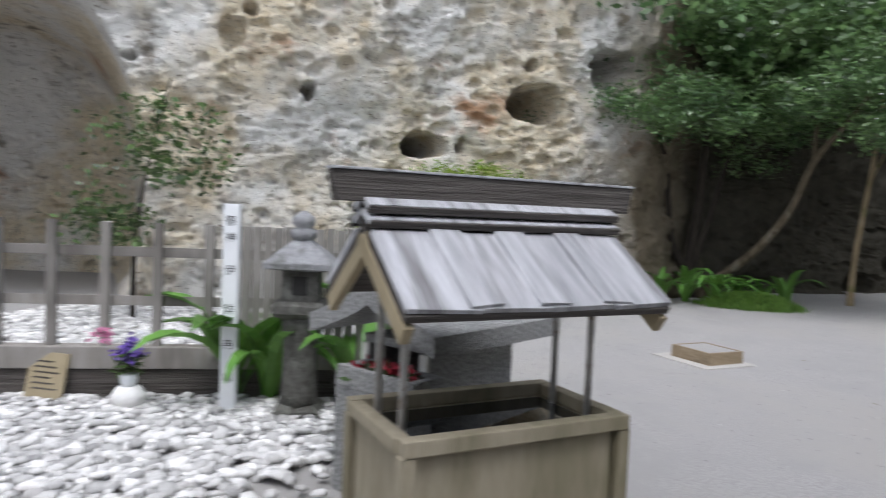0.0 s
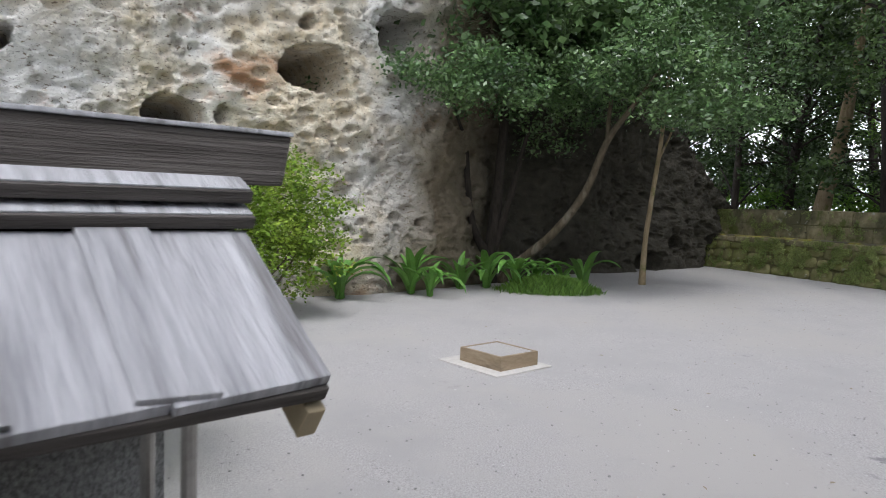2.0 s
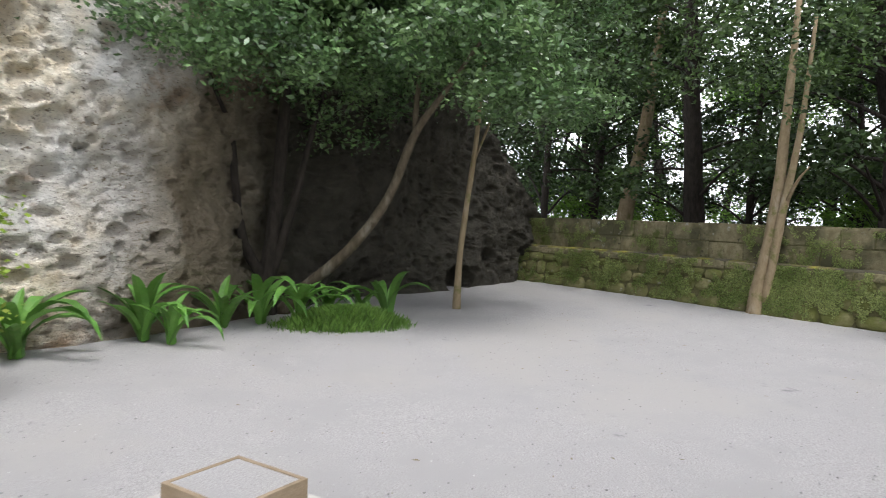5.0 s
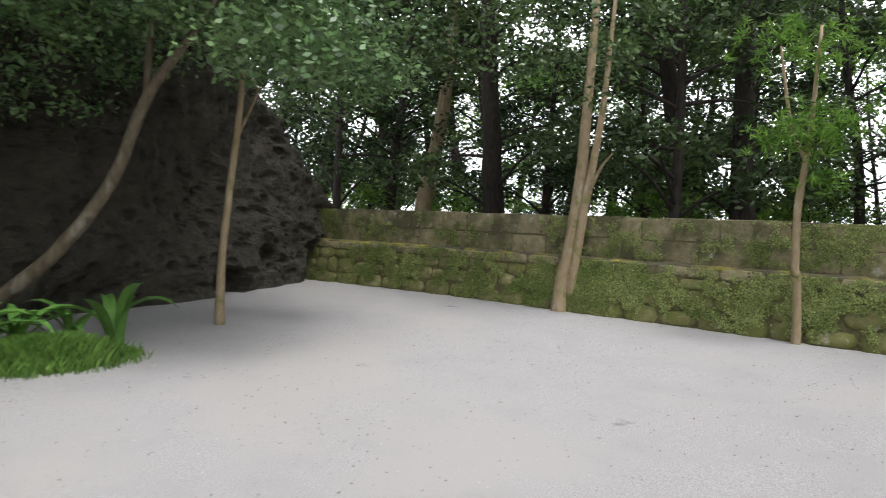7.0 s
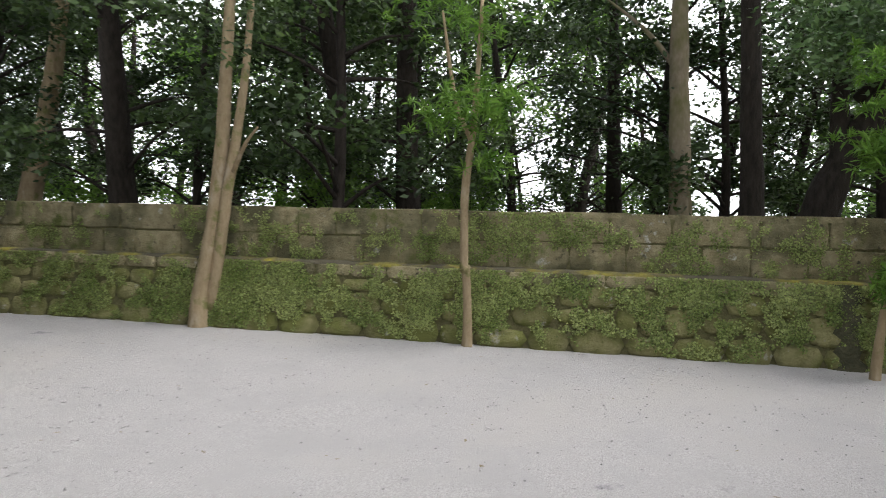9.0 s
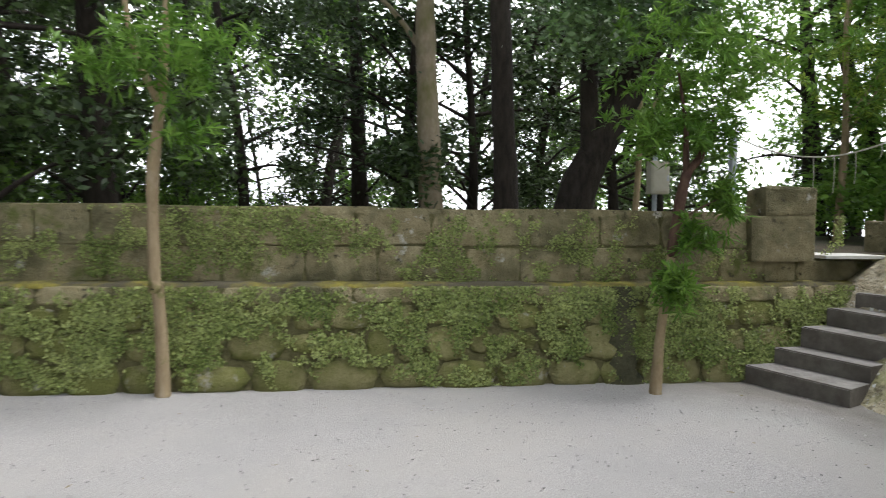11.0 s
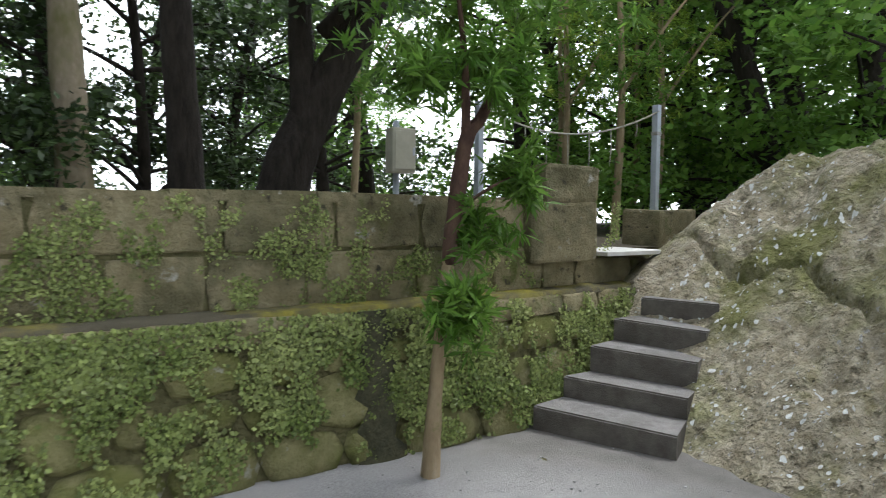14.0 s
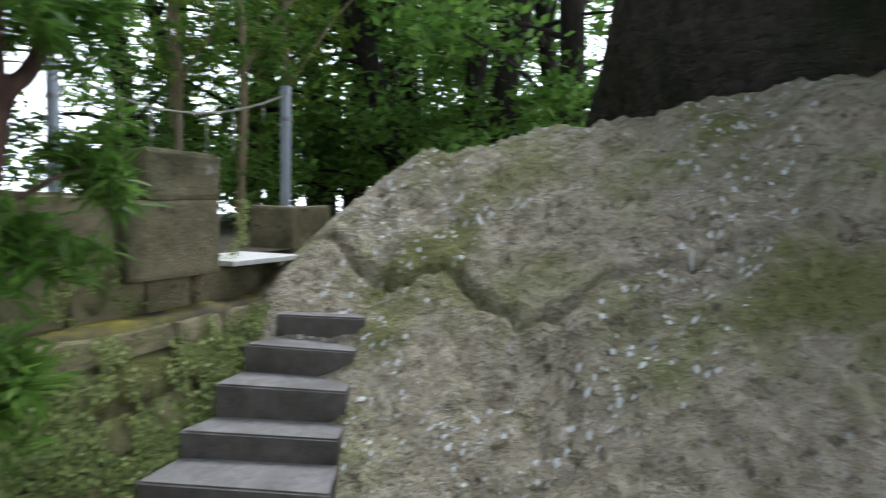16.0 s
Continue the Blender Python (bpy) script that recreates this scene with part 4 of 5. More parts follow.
can2 = np.concatenate([crown_centres(cr, 90, (1.9, 2.4, 4.1), (1.8, 2.0, 0.8), 0.2), crown_centres(cr, 24, (2.6, 2.7, 3.3), (0.7, 0.8, 0.28), 0.1), crown_centres(cr, 30, (0.6, 4.2, 3.6), (1.0, 1.2, 0.4), 0.1), crown_centres(cr, 90, (0.5, 3.5, 5.4), (2.6, 2.6, 1.0), 0.2)])
tree("leaning_cliff_tree", (-7.25, -5.35, 0), [[(-0.15, -0.15, 0.0, 0.13), (0.05, 0.2, 0.45, 0.10), (0.35, 0.8, 1.05, 0.085), (0.65, 1.35, 1.9, 0.075), (0.86, 1.69, 2.9, 0.065), (1.25, 2.0, 3.5, 0.045), (1.9, 2.4, 4.3, 0.02)], [(0.86, 1.69, 2.85, 0.05), (0.75, 1.75, 3.6, 0.04), (0.7, 1.9, 4.6, 0.02)]],
     "bark_brown", leaf_quads(cr, can2, (0.19, 0.19, 0.11), 80, 0.10, 0.05), "leaf_gloss", "leaning forked tree at the cliff foot")

# ---- things in the court ----

# well trough with a shingled roof; x runs along it, -y faces the walk
well = thing("covered_water_trough", 5.227, -8.47, 0, 128.2, "wooden water trough under a weathered shingled gable roof", "water trough")
LT, WT, RIM = 0.507, 0.295, 0.758
for y0, y1 in ((-WT, -WT + 0.045), (WT - 0.045, WT)):
    part("side_board", boxed(-LT + 0.045, LT - 0.045, y0 + 0.004, y1 - 0.004, 0.0, RIM - 0.065, 0.004), "wood_trough", well)
for x0, x1 in ((-LT, -LT + 0.045), (LT - 0.045, LT)):
    part("end_board", boxed(x0 + 0.002, x1 - 0.002, -WT + 0.05, WT - 0.05, 0.0, RIM - 0.065, 0.004), "wood_trough", well)
for sx in (-1, 1):
    for sy in (-1, 1):
        part("corner_post", boxed(sx * LT - 0.03, sx * LT + 0.03, sy * WT - 0.03, sy * WT + 0.03, 0.0, RIM - 0.064, 0.004), "wood_trough", well)
for sy in (-1, 1):
    part("rim_board", boxed(-LT - 0.022, LT + 0.022, sy * WT - 0.035, sy * WT + 0.035, RIM - 0.062, RIM, 0.006), "wood_trough", well)
for sx in (-1, 1):
    part("rim_board", boxed(sx * LT - 0.035, sx * LT + 0.035, -WT + 0.036, WT - 0.036, RIM - 0.06, RIM - 0.003, 0.006), "wood_trough", well)
for x0, x1, y0, y1 in ((-LT + 0.045, LT - 0.045, -WT + 0.046, -WT + 0.056), (-LT + 0.045, LT - 0.045, WT - 0.056, WT - 0.046), (-LT + 0.046, -LT + 0.056, -WT + 0.057, WT - 0.057), (LT - 0.056, LT - 0.046, -WT + 0.057, WT - 0.057)):
    part("liner", boxed(x0, x1, y0, y1, 0.1, RIM - 0.066), "liner", well, "black lining")
part("water", boxed(-LT + 0.057, LT - 0.057, -WT + 0.057, WT - 0.057, 0.5, 0.695), "water", well, "still dark water")
for sx in (-1, 1):
    for sy in (-1, 1):
        part("roof_post", tube(bmesh.new(), [(sx * 0.455, sy * 0.13, RIM - 0.16), (sx * 0.455, sy * 0.13, 1.0), (sx * 0.455, sy * 0.13, 1.36)], [0.017] * 3, 10), "tin", well, "thin metal post")
        part("post_bracket", boxed(sx * 0.455 - 0.025, sx * 0.455 + 0.025, sy * 0.13 - 0.025, sy * 0.13 + 0.025, RIM - 0.17, RIM - 0.10, 0.004), "liner", well)
HE, ZE, ZR, WE = 0.598, 1.249, 1.555, 0.444
slope = math.atan2(ZR - ZE, WE)
run = math.hypot(ZR - ZE, WE)
for sy in (-1, 1):
    # boards lie down the slope; every second one laps over its neighbours
    for k in range(7):
        over = k > 3
        wide = 0.135 if over else 0.296
        cx = -HE + 0.1495 + k * 0.299 if not over else -HE + 0.31 + (k - 4) * 0.299
        bm = bmesh.new()
        block(bm, -wide / 2, wide / 2, -run - (0.018 if over else 0.012), -0.065 if over else -0.095, 0, 0.022, 0.003, 0.0025)
        for v in bm.verts:
            if v.co.y < -run + 0.02:
                v.co.y += 0.008 * math.sin(v.co.x * 160 + k)
        m = Matrix.Translation((cx, 0, ZR + (0.017 if over else 0.0))) @ Matrix.Rotation(slope, 4, "X")
        if sy > 0:
            m = Matrix.Rotation(math.pi, 4, "Z") @ m
        bm.transform(m)
        part("roof_board", bm, "wood_grey", well)
    bm = bmesh.new()
    block(bm, -HE + 0.005, HE - 0.005, -run + 0.005, -0.02, -0.045, -0.004, 0.003)
    bm.transform(Matrix.Translation((0, 0, ZR)) @ Matrix.Rotation(slope, 4, "X"))
    if sy > 0:
        bm.transform(Matrix.Rotation(math.pi, 4, "Z"))
    part("roof_deck", bm, "wood_dark", well)
    bm = bmesh.new()
    block(bm, -HE + 0.002, HE - 0.002, -run - 0.016, -run + 0.004, -0.034, -0.002, 0.003)
    bm.transform(Matrix.Translation((0, 0, ZR)) @ Matrix.Rotation(slope, 4, "X"))
    if sy > 0:
        bm.transform(Matrix.Rotation(math.pi, 4, "Z"))
    part("eave_strip", bm, "wood_dark", well, "dark eave edge")
    for z0, w0, tk in ((ZR - 0.005, 0.105, 0.026), (ZR + 0.045, 0.09, 0.026)):
        bm = bmesh.new()
        block(bm, -HE - 0.01, HE + 0.01, -w0, -0.002, 0, tk, 0.003)
        bm.transform(Matrix.Translation((0, 0, z0 + 0.03)) @ Matrix.Rotation(slope * 0.75, 4, "X"))
        if sy > 0:
            bm.transform(Matrix.Rotation(math.pi, 4, "Z"))
        part("ridge_board", bm, "wood_grey", well)
        # A dark strip paints the shadow and weathering of the board's front edge.
        bm = bmesh.new()
        block(bm, -HE - 0.012, HE + 0.012, -w0 - 0.012, -w0 - 0.001, -0.006, tk - 0.003, 0.002)
        bm.transform(Matrix.Translation((0, 0, z0 + 0.03)) @ Matrix.Rotation(slope * 0.75, 4, "X"))
        if sy > 0:
            bm.transform(Matrix.Rotation(math.pi, 4, "Z"))
        part("ridge_edge", bm, "wood_dark", well, "dark weathered edge with painted shadow")
    for sx in (-1, 1):
        bm = bmesh.new()
        block(bm, sx * (HE - 0.02) - 0.02, sx * (HE - 0.02) + 0.02, -run - 0.03, -0.0, -0.12, -0.046, 0.004)
        bm.transform(Matrix.Translation((0, 0, ZR)) @ Matrix.Rotation(slope, 4, "X"))
        if sy > 0:
            bm.transform(Matrix.Rotation(math.pi, 4, "Z"))
        part("bargeboard", bm, "wood_tan", well, "pale bargeboard")
for sx in (-1, 1):
    part("gable_beam", boxed(sx * 0.44 - 0.025, sx * 0.44 + 0.025, -0.2, 0.2, 1.3, 1.345, 0.004), "wood_tan", well)
bm = bmesh.new()
block(bm, -0.739, 0.739, -0.035, 0.035, 1.625, 1.745, 0.004)
for v in bm.verts:
    if v.co.z < 1.68:
        v.co.x *= 0.972
part("ridge_beam", bm, "wood_dark", well, "dark slanted ridge beam")
part("ridge_cap", boxed(-0.742, 0.742, -0.042, 0.042, 1.7455, 1.756, 0.003), "wood_grey", well)
part("ridge_core", boxed(-HE, HE, -0.03, 0.03, ZR - 0.06, 1.6245, 0.003), "wood_dark", well)

# white name board with brush writing
sign = thing("white_name_board", 3.42, -10.7, 0, 100, "white painted wooden post board with black writing", "sign")
part("board", boxed(-0.062, 0.062, -0.03, 0.03, 0.0, 1.60, 0.006), "white_paint", sign)
zc = 1.50
for word, gap in (("\u796d", 0.125), ("\u795e", 0.25), ("\u4f0a", 0.30), ("\u5f09", 0.27), ("\u5189", 0.26), ("\u5c0a", 0.2)):
    fc = bpy.data.curves.new("writing", "FONT")
    fc.body, fc.size, fc.align_x, fc.extrude = word, 0.085, "CENTER", 0.0006
    tmp = new("tmp", fc)
    me = bpy.data.meshes.new_from_object(tmp.evaluated_get(bpy.context.evaluated_depsgraph_get()))
    bpy.data.objects.remove(tmp)
    me.materials.clear()
    me.materials.append(M["ink"])
    ob = new("writing", me)
    ob.parent = sign
    ob.matrix_basis = pose(0.0, -0.0312, zc - 0.06, 90, 0, 0)
    zc -= gap

# stone lantern
lan = thing("stone_lantern", 3.32, -10.16, 0, 15, "weathered grey stone lantern standing in pebbles", "lantern")
part("base", lathe(bmesh.new(), [(0.24, -0.02), (0.24, 0.06), (0.19, 0.1)], square=True), "lantern_stone", lan)
part("shaft", lathe(bmesh.new(), [(0.15, 0.08), (0.135, 0.2), (0.13, 0.5), (0.14, 0.68), (0.155, 0.76)], 14), "lantern_stone", lan, smooth=True)
part("platform", lathe(bmesh.new(), [(0.16, 0.74), (0.27, 0.80), (0.28, 0.86), (0.25, 0.89)], square=True), "lantern_stone", lan)
fb = part("fire_box", lathe(bmesh.new(), [(0.19, 0.885), (0.19, 1.13)], square=True), "lantern_stone", lan)
# Thin dark plates on the solid box stand in for shaded openings.
for a in range(4):
    ob = part("window", boxed(-0.055, 0.055, -0.139, -0.133, 0.94, 1.08), "dark_slot", fb, "dark lantern window")
    ob.matrix_basis = pose(0, 0, 0, 0, 0, 90 * a)
part("cap", lathe(bmesh.new(), [(0.2, 1.12), (0.36, 1.14), (0.36, 1.18), (0.24, 1.26), (0.12, 1.33), (0.08, 1.35)], square=True), "lantern_cap", lan, "pale worn stone cap")
part("finial", lathe(bmesh.new(), [(0.07, 1.34), (0.10, 1.38), (0.10, 1.42), (0.06, 1.44), (0.09, 1.47), (0.085, 1.52), (0.02, 1.57)], 12), "lantern_cap", lan, smooth=True)

# little stone shrine
hok = thing("stone_shrine", 4.08, -8.92, 0, 150.6, "small grey granite house shrine with an open front", "shrine")
hok.matrix_basis = hok.matrix_basis @ Matrix.Diagonal((1.12, 1.0, 1.30, 1))
part("plinth", boxed(-0.39, 0.50, -0.40, 0.40, 0.0, 0.14, 0.015), "granite", hok)
for x0, x1, y0, y1 in ((-0.34, 0.36, -0.27, -0.20), (-0.34, 0.36, 0.20, 0.27), (0.29, 0.36, -0.199, 0.199)):
    part("wall", boxed(x0, x1, y0, y1, 0.14, 0.62, 0.008), "granite", hok)
part("ceiling_stone", boxed(-0.34, 0.36, -0.27, 0.27, 0.621, 0.66, 0.006), "granite", hok)
for sy in (-1, 1):
    part("door_post", boxed(-0.36, -0.30, sy * 0.235 - 0.03, sy * 0.235 + 0.03, 0.141, 0.62, 0.006), "slab_pale", hok)
bm = bmesh.new()
prof = []
for k in range(13):
    y = -0.5 + k / 12
    prof.append((y, 0.66 + 0.17 * (1 - (abs(y) / 0.5) ** 0.8), 0.745 + 0.20 * (1 - (abs(y) / 0.5) ** 0.75)))
rows = []
for x in (-0.55, 0.52):
    rows.append(([bm.verts.new((x, y, a)) for y, a, b in prof], [bm.verts.new((x, y, b)) for y, a, b in prof]))
for k in range(12):
    bm.faces.new((rows[0][1][k], rows[0][1][k + 1], rows[1][1][k + 1], rows[1][1][k]))
    bm.faces.new((rows[0][0][k + 1], rows[0][0][k], rows[1][0][k], rows[1][0][k + 1]))
    for r in (0, 1):
        bm.faces.new((rows[r][0][k], rows[r][0][k + 1], rows[r][1][k + 1], rows[r][1][k]))
for k in (0, 12):
    bm.faces.new((rows[0][0][k], rows[0][1][k], rows[1][1][k], rows[1][0][k]))
bmesh.ops.recalc_face_normals(bm, faces=bm.faces)
part("roof", bm, "granite", hok, "curved stone roof")
fr = np.random.RandomState(77)
tray = thing("offering_trough", 4.59, -9.09, 0, 150.6, "rough grey stone trough before the shrine", "trough")
part("body", boxed(-0.13, 0.13, -0.30, 0.30, 0.0, 0.60, 0.012, 0.004), "granite", tray)
for x0, x1, y0, y1 in ((-0.13, -0.08, -0.30, 0.30), (0.08, 0.13, -0.30, 0.30), (-0.079, 0.079, -0.30, -0.24), (-0.079, 0.079, 0.24, 0.30)):
    part("rim_stone", boxed(x0, x1, y0, y1, 0.601, 0.72, 0.012, 0.004), "granite", tray)
offering = thing("flower_offering", 4.59, -9.09, 0.60, 150.6, "red flowers filling the stone trough", "flowers")
quads("petals", leaf_quads(fr, crown_centres(fr, 24, (0, 0, 0.12), (0.07, 0.21, 0.035), 0.1), (0.02, 0.02, 0.012), 11, 0.04, 0.032), "red_petal", offering)
quads("leaves", leaf_quads(fr, crown_centres(fr, 34, (0, 0, 0.07), (0.07, 0.21, 0.045), 0.1), (0.03, 0.03, 0.02), 10, 0.06, 0.03), "leaf_deep", offering)

# picket fence round the white pebbles
fence = thing("wooden_fence", 2.92, -10.55, 0, -69.5, "weathered grey wooden fence with rails and square posts", "fence")
for k in range(9):
    x = 0.55 + k * 0.40
    part("post", boxed(x - 0.035, x + 0.035, -0.035, 0.035, 0.0, 1.42, 0.006, 0.004), "wood_fence", fence)
for z0, z1 in ((1.14, 1.22), (0.74, 0.82)):
    part("rail", boxed(-0.64, 3.9, -0.052, -0.037, z0, z1, 0.004), "wood_fence", fence)
part("sill_beam", boxed(-0.64, 3.9, -0.075, 0.075, 0.24, 0.42, 0.01), "wood_fence", fence)
part("foot_board", boxed(-0.64, 3.9, -0.055, 0.055, 0.0, 0.235, 0.006), "wood_dark", fence)
for k in range(12):
    x = 0.34 - k * 0.085
    part("plank", boxed(x - 0.038, x + 0.038, 0.0, 0.02, 0.25, 1.42 + 0.02 * math.sin(k * 3.1), 0.004, 0.003), "wood_fence", fence)
part("end_post", boxed(-0.74, -0.65, -0.045, 0.045, 0.0, 1.5, 0.006), "wood_fence", fence)

# votive things on the pebbles
plaque = thing("wooden_plaque", 3.66, -12.15, 0.02, 100, "tan wooden plaque leaning on the fence", "plaque")
plate = part("plate", boxed(-0.15, 0.15, -0.012, 0.012, 0.0, 0.36, 0.006), "wood_tan", plaque)
plate.matrix_basis = pose(0, 0, 0, -12, 4, 0)
for k in range(6):
    part("writing", boxed(-0.1, -0.1 + 0.2 - 0.03 * (k % 3), -0.0135, -0.0125, 0.07 + k * 0.042, 0.083 + k * 0.042), "wood_dark", plate, "faded line of writing")
vase = thing("flower_vase", 3.62, -11.42, 0.0, 0, "white cup with purple and pink flowers", "vase")
part("stone_foot", lathe(bmesh.new(), [(0.07, 0.0), (0.12, 0.05), (0.13, 0.11), (0.09, 0.17), (0.05, 0.18)], 14), "pebble", vase, smooth=True)
part("cup", lathe(bmesh.new(), [(0.05, 0.175), (0.062, 0.21), (0.065, 0.27), (0.06, 0.271)], 14), "glass_cup", vase, smooth=True)
quads("purple_flowers", leaf_quads(fr, crown_centres(fr, 18, (0, 0, 0.46), (0.11, 0.11, 0.09), 0.1), (0.025, 0.025, 0.025), 14, 0.04, 0.03), "purple_petal", vase)
quads("pink_flowers", leaf_quads(fr, crown_centres(fr, 6, (0.02, -0.2, 0.56), (0.07, 0.07, 0.05), 0.1), (0.02, 0.02, 0.02), 12, 0.04, 0.03), "pink_petal", vase)
quads("white_flowers", leaf_quads(fr, crown_centres(fr, 5, (-0.02, 0.14, 0.55), (0.05, 0.05, 0.04), 0.1), (0.02, 0.02, 0.02), 12, 0.04, 0.03), "white_paint", vase)
quads("stems", leaf_quads(fr, crown_centres(fr, 18, (0, 0, 0.36), (0.07, 0.07, 0.09), 0.1), (0.02, 0.02, 0.03), 7, 0.10, 0.02), "leaf", vase)

# low sand box on its slab
sandbox = thing("low_wooden_box", -0.19, -6.57, 0, 37, "low sand-filled wooden box set on a pale slab", "box")
part("slab", boxed(-0.46, 0.40, -0.42, 0.36, -0.02, 0.012, 0.004), "slab_sand", sandbox)
for x0, x1, y0, y1 in ((-0.29, 0.29, -0.265, -0.235), (-0.29, 0.29, 0.235, 0.265), (-0.29, -0.26, -0.234, 0.234), (0.26, 0.29, -0.234, 0.234)):
    part("board", boxed(x0, x1, y0, y1, 0.012, 0.152, 0.003, 0.0015), "wood_box", sandbox)
part("sand_fill", boxed(-0.259, 0.259, -0.234, 0.234, 0.02, 0.146), "sand", sandbox)


# strap-leaved plants
LEAVES = []
for k in range(5):
    tmp = part("leaf", strip_leaf(0.60 + 0.06 * k, 0.10 + 0.008 * (k % 3), radians(60 + 24 * k), 8), "strap")
    LEAVES.append(tmp.data)
    bpy.data.objects.remove(tmp)


def strap_plant(x, y, count, size, r, z=0.0):
    p = thing("strap_leaf_plant", x, y, z, 0, "clump of broad arching green strap leaves", "plant", "strap-leaf plants")
    for k in range(count):
        ob = new("leaf", LEAVES[r.randint(5)])
        ob.parent = p
        q = size * r.uniform(0.75, 1.15) * 1.6
        ob.matrix_basis = pose(r.uniform(-0.05, 0.05), r.uniform(-0.05, 0.05), 0, 0, r.uniform(-12, 14), k * 137.5 + r.uniform(-20, 20)) @ Matrix.Diagonal((q, q, q, 1))
    return p


sr = np.random.RandomState(88)
for x, y, c, q in ((-4.45, -8.55, 15, 1.0), (-5.25, -7.4, 16, 0.95), (-5.0, -7.05, 10, 0.7), (-6.1, -6.45, 12, 0.85), (-6.35, -5.9, 10, 0.9), (-6.2, -5.4, 12, 0.85), (-6.5, -4.9, 8, 0.75), (-6.6, -4.4, 8, 0.7), (-6.75, -3.9, 6, 0.9),
                   (2.5, -9.42, 20, 1.4), (3.02, -10.82, 14, 1.12), (3.05, -10.55, 8, 0.95), (3.05, -9.85, 8, 0.8)):
    strap_plant(x, y, c, q, sr)

# grass tuft
gr = np.random.RandomState(91)
n = 9000
gxy = gr.normal(size=(n, 2)) * (0.22, 0.36) + (-6.0, -4.75)
keep = ((gxy[:, 0] + 6.0) / 0.7) ** 2 + ((gxy[:, 1] + 4.75) / 1.1) ** 2 < 1
gxy = gxy[keep]
n = len(gxy)
ang, hh = gr.uniform(0, 6.28, n), gr.uniform(0.14, 0.36, n) * np.exp(-(((gxy[:, 0] + 6.0) / 0.6) ** 2 + ((gxy[:, 1] + 4.75) / 1.0) ** 2))
dx, dy = np.cos(ang), np.sin(ang)
p0 = np.stack([gxy[:, 0], gxy[:, 1], np.zeros(n)], -1)
side = np.stack([-dy, dx, np.zeros(n)], -1) * 0.005
tip = p0 + np.stack([dx * hh * 0.5, dy * hh * 0.5, hh], -1)
mid = p0 + np.stack([dx * hh * 0.15, dy * hh * 0.15, hh * 0.6], -1)
tagged(quads("grass", np.stack([p0 - side, p0 + side, mid + side, tip], 1), "grass"), "soft green grass tuft on the sand", "grass", kind="stuff")

# domed bush with bare stems
bush = thing("domed_bush", -2.75, -9.95, 0, 0, "rounded lime-green bush on bare twisted stems", "bush")
br = np.random.RandomState(95)
for k in range(11):
    a, q = br.uniform(0, 6.28), br.uniform(0.5, 1.35)
    x0, y0 = 0.35 * math.cos(a) * br.rand(), 0.7 * math.sin(a) * br.rand()
    part("stem", tube(bmesh.new(), curve_points([(x0, y0, -0.05), (x0 + 0.1 * math.cos(a), y0 + 0.15 * math.sin(a), 0.35), (x0 + 0.45 * q * math.cos(a), y0 + 0.6 * q * math.sin(a), 0.75), (x0 + 0.7 * q * math.cos(a), y0 + q * math.sin(a), 1.3)], 4), np.linspace(0.026, 0.006, 13), 6, 0.1), "bark_brown", bush)
d = br.normal(size=(620, 3))
d[:, 2] = np.abs(d[:, 2]) * 0.95 - 0.64
d /= np.linalg.norm(d, axis=1, keepdims=True)
lump = 1 + 0.17 * np.sin(d[:, :1] * 6 + 1) * np.cos(d[:, 1:2] * 7)
cent = np.array([0, 0, 1.22]) + d * lump * (1.3, 1.5, 1.3) * br.uniform(0.6, 1.0, (620, 1))
quads("foliage", leaf_quads(br, cent, (0.12, 0.12, 0.05), 48, 0.062, 0.036, 0.35), "leaf_lime", bush)

# hanging leaves at the cave
cave_bush = thing("cave_vine", 0.2, -13.9, 0, 0, "leafy vine hanging before the cave", "vine")
part("stem", tube(bmesh.new(), curve_points([(0, 0, 0), (0.1, 0.1, 1.2), (-0.1, 0.2, 2.4), (0.0, 0.5, 3.2)], 4), np.linspace(0.04, 0.01, 13), 6, 0.1), "bark_dark", cave_bush)
quads("foliage", leaf_quads(br, np.concatenate([crown_centres(br, 34, (0.1, 0.3, 2.4), (0.6, 0.9, 0.8), 0.1), crown_centres(br, 24, (0.1, -0.3, 1.3), (0.5, 0.6, 0.6), 0.1)]), (0.14, 0.14, 0.12), 22, 0.10, 0.06), "leaf", cave_bush)

# rope between two posts above the landing
for x, y, z0, z1, w in ((5.25, 7.16, 1.62, 2.79, 0.035), (3.55, 8.1, 1.2, 2.86, 0.04)):
    post = thing("rope_post", x, y, 0, 20, "grey-blue square metal post holding a rope", "post", "rope posts")
    part("shaft", boxed(-w, w, -w, w, z0, z1, 0.004), "post_steel", post)
    part("band", boxed(-w - 0.006, w + 0.006, -w - 0.006, w + 0.006, z1 - 0.33, z1 - 0.29, 0.002), "tin", post)
footing = thing("post_footing", 5.2, 7.05, 0, 20, "grey stone block under the post", "block")
part("stone", boxed(-0.28, 0.42, -0.22, 0.25, 1.0, 1.655, 0.03, 0.015), "stone_block", footing)
rope = thing("hanging_rope", 5.25, 7.12, 2.72, 0, "sagging straw rope with hanging strands", "rope")
ends = Vector((-1.7, 0.95, 0.1))
pts = [ends * t + Vector((0, 0, -1.15 * t * (1 - t))) for t in np.linspace(0, 1, 17)]
part("cord", tube(bmesh.new(), pts, [0.010] * 17, 7), "rope", rope)
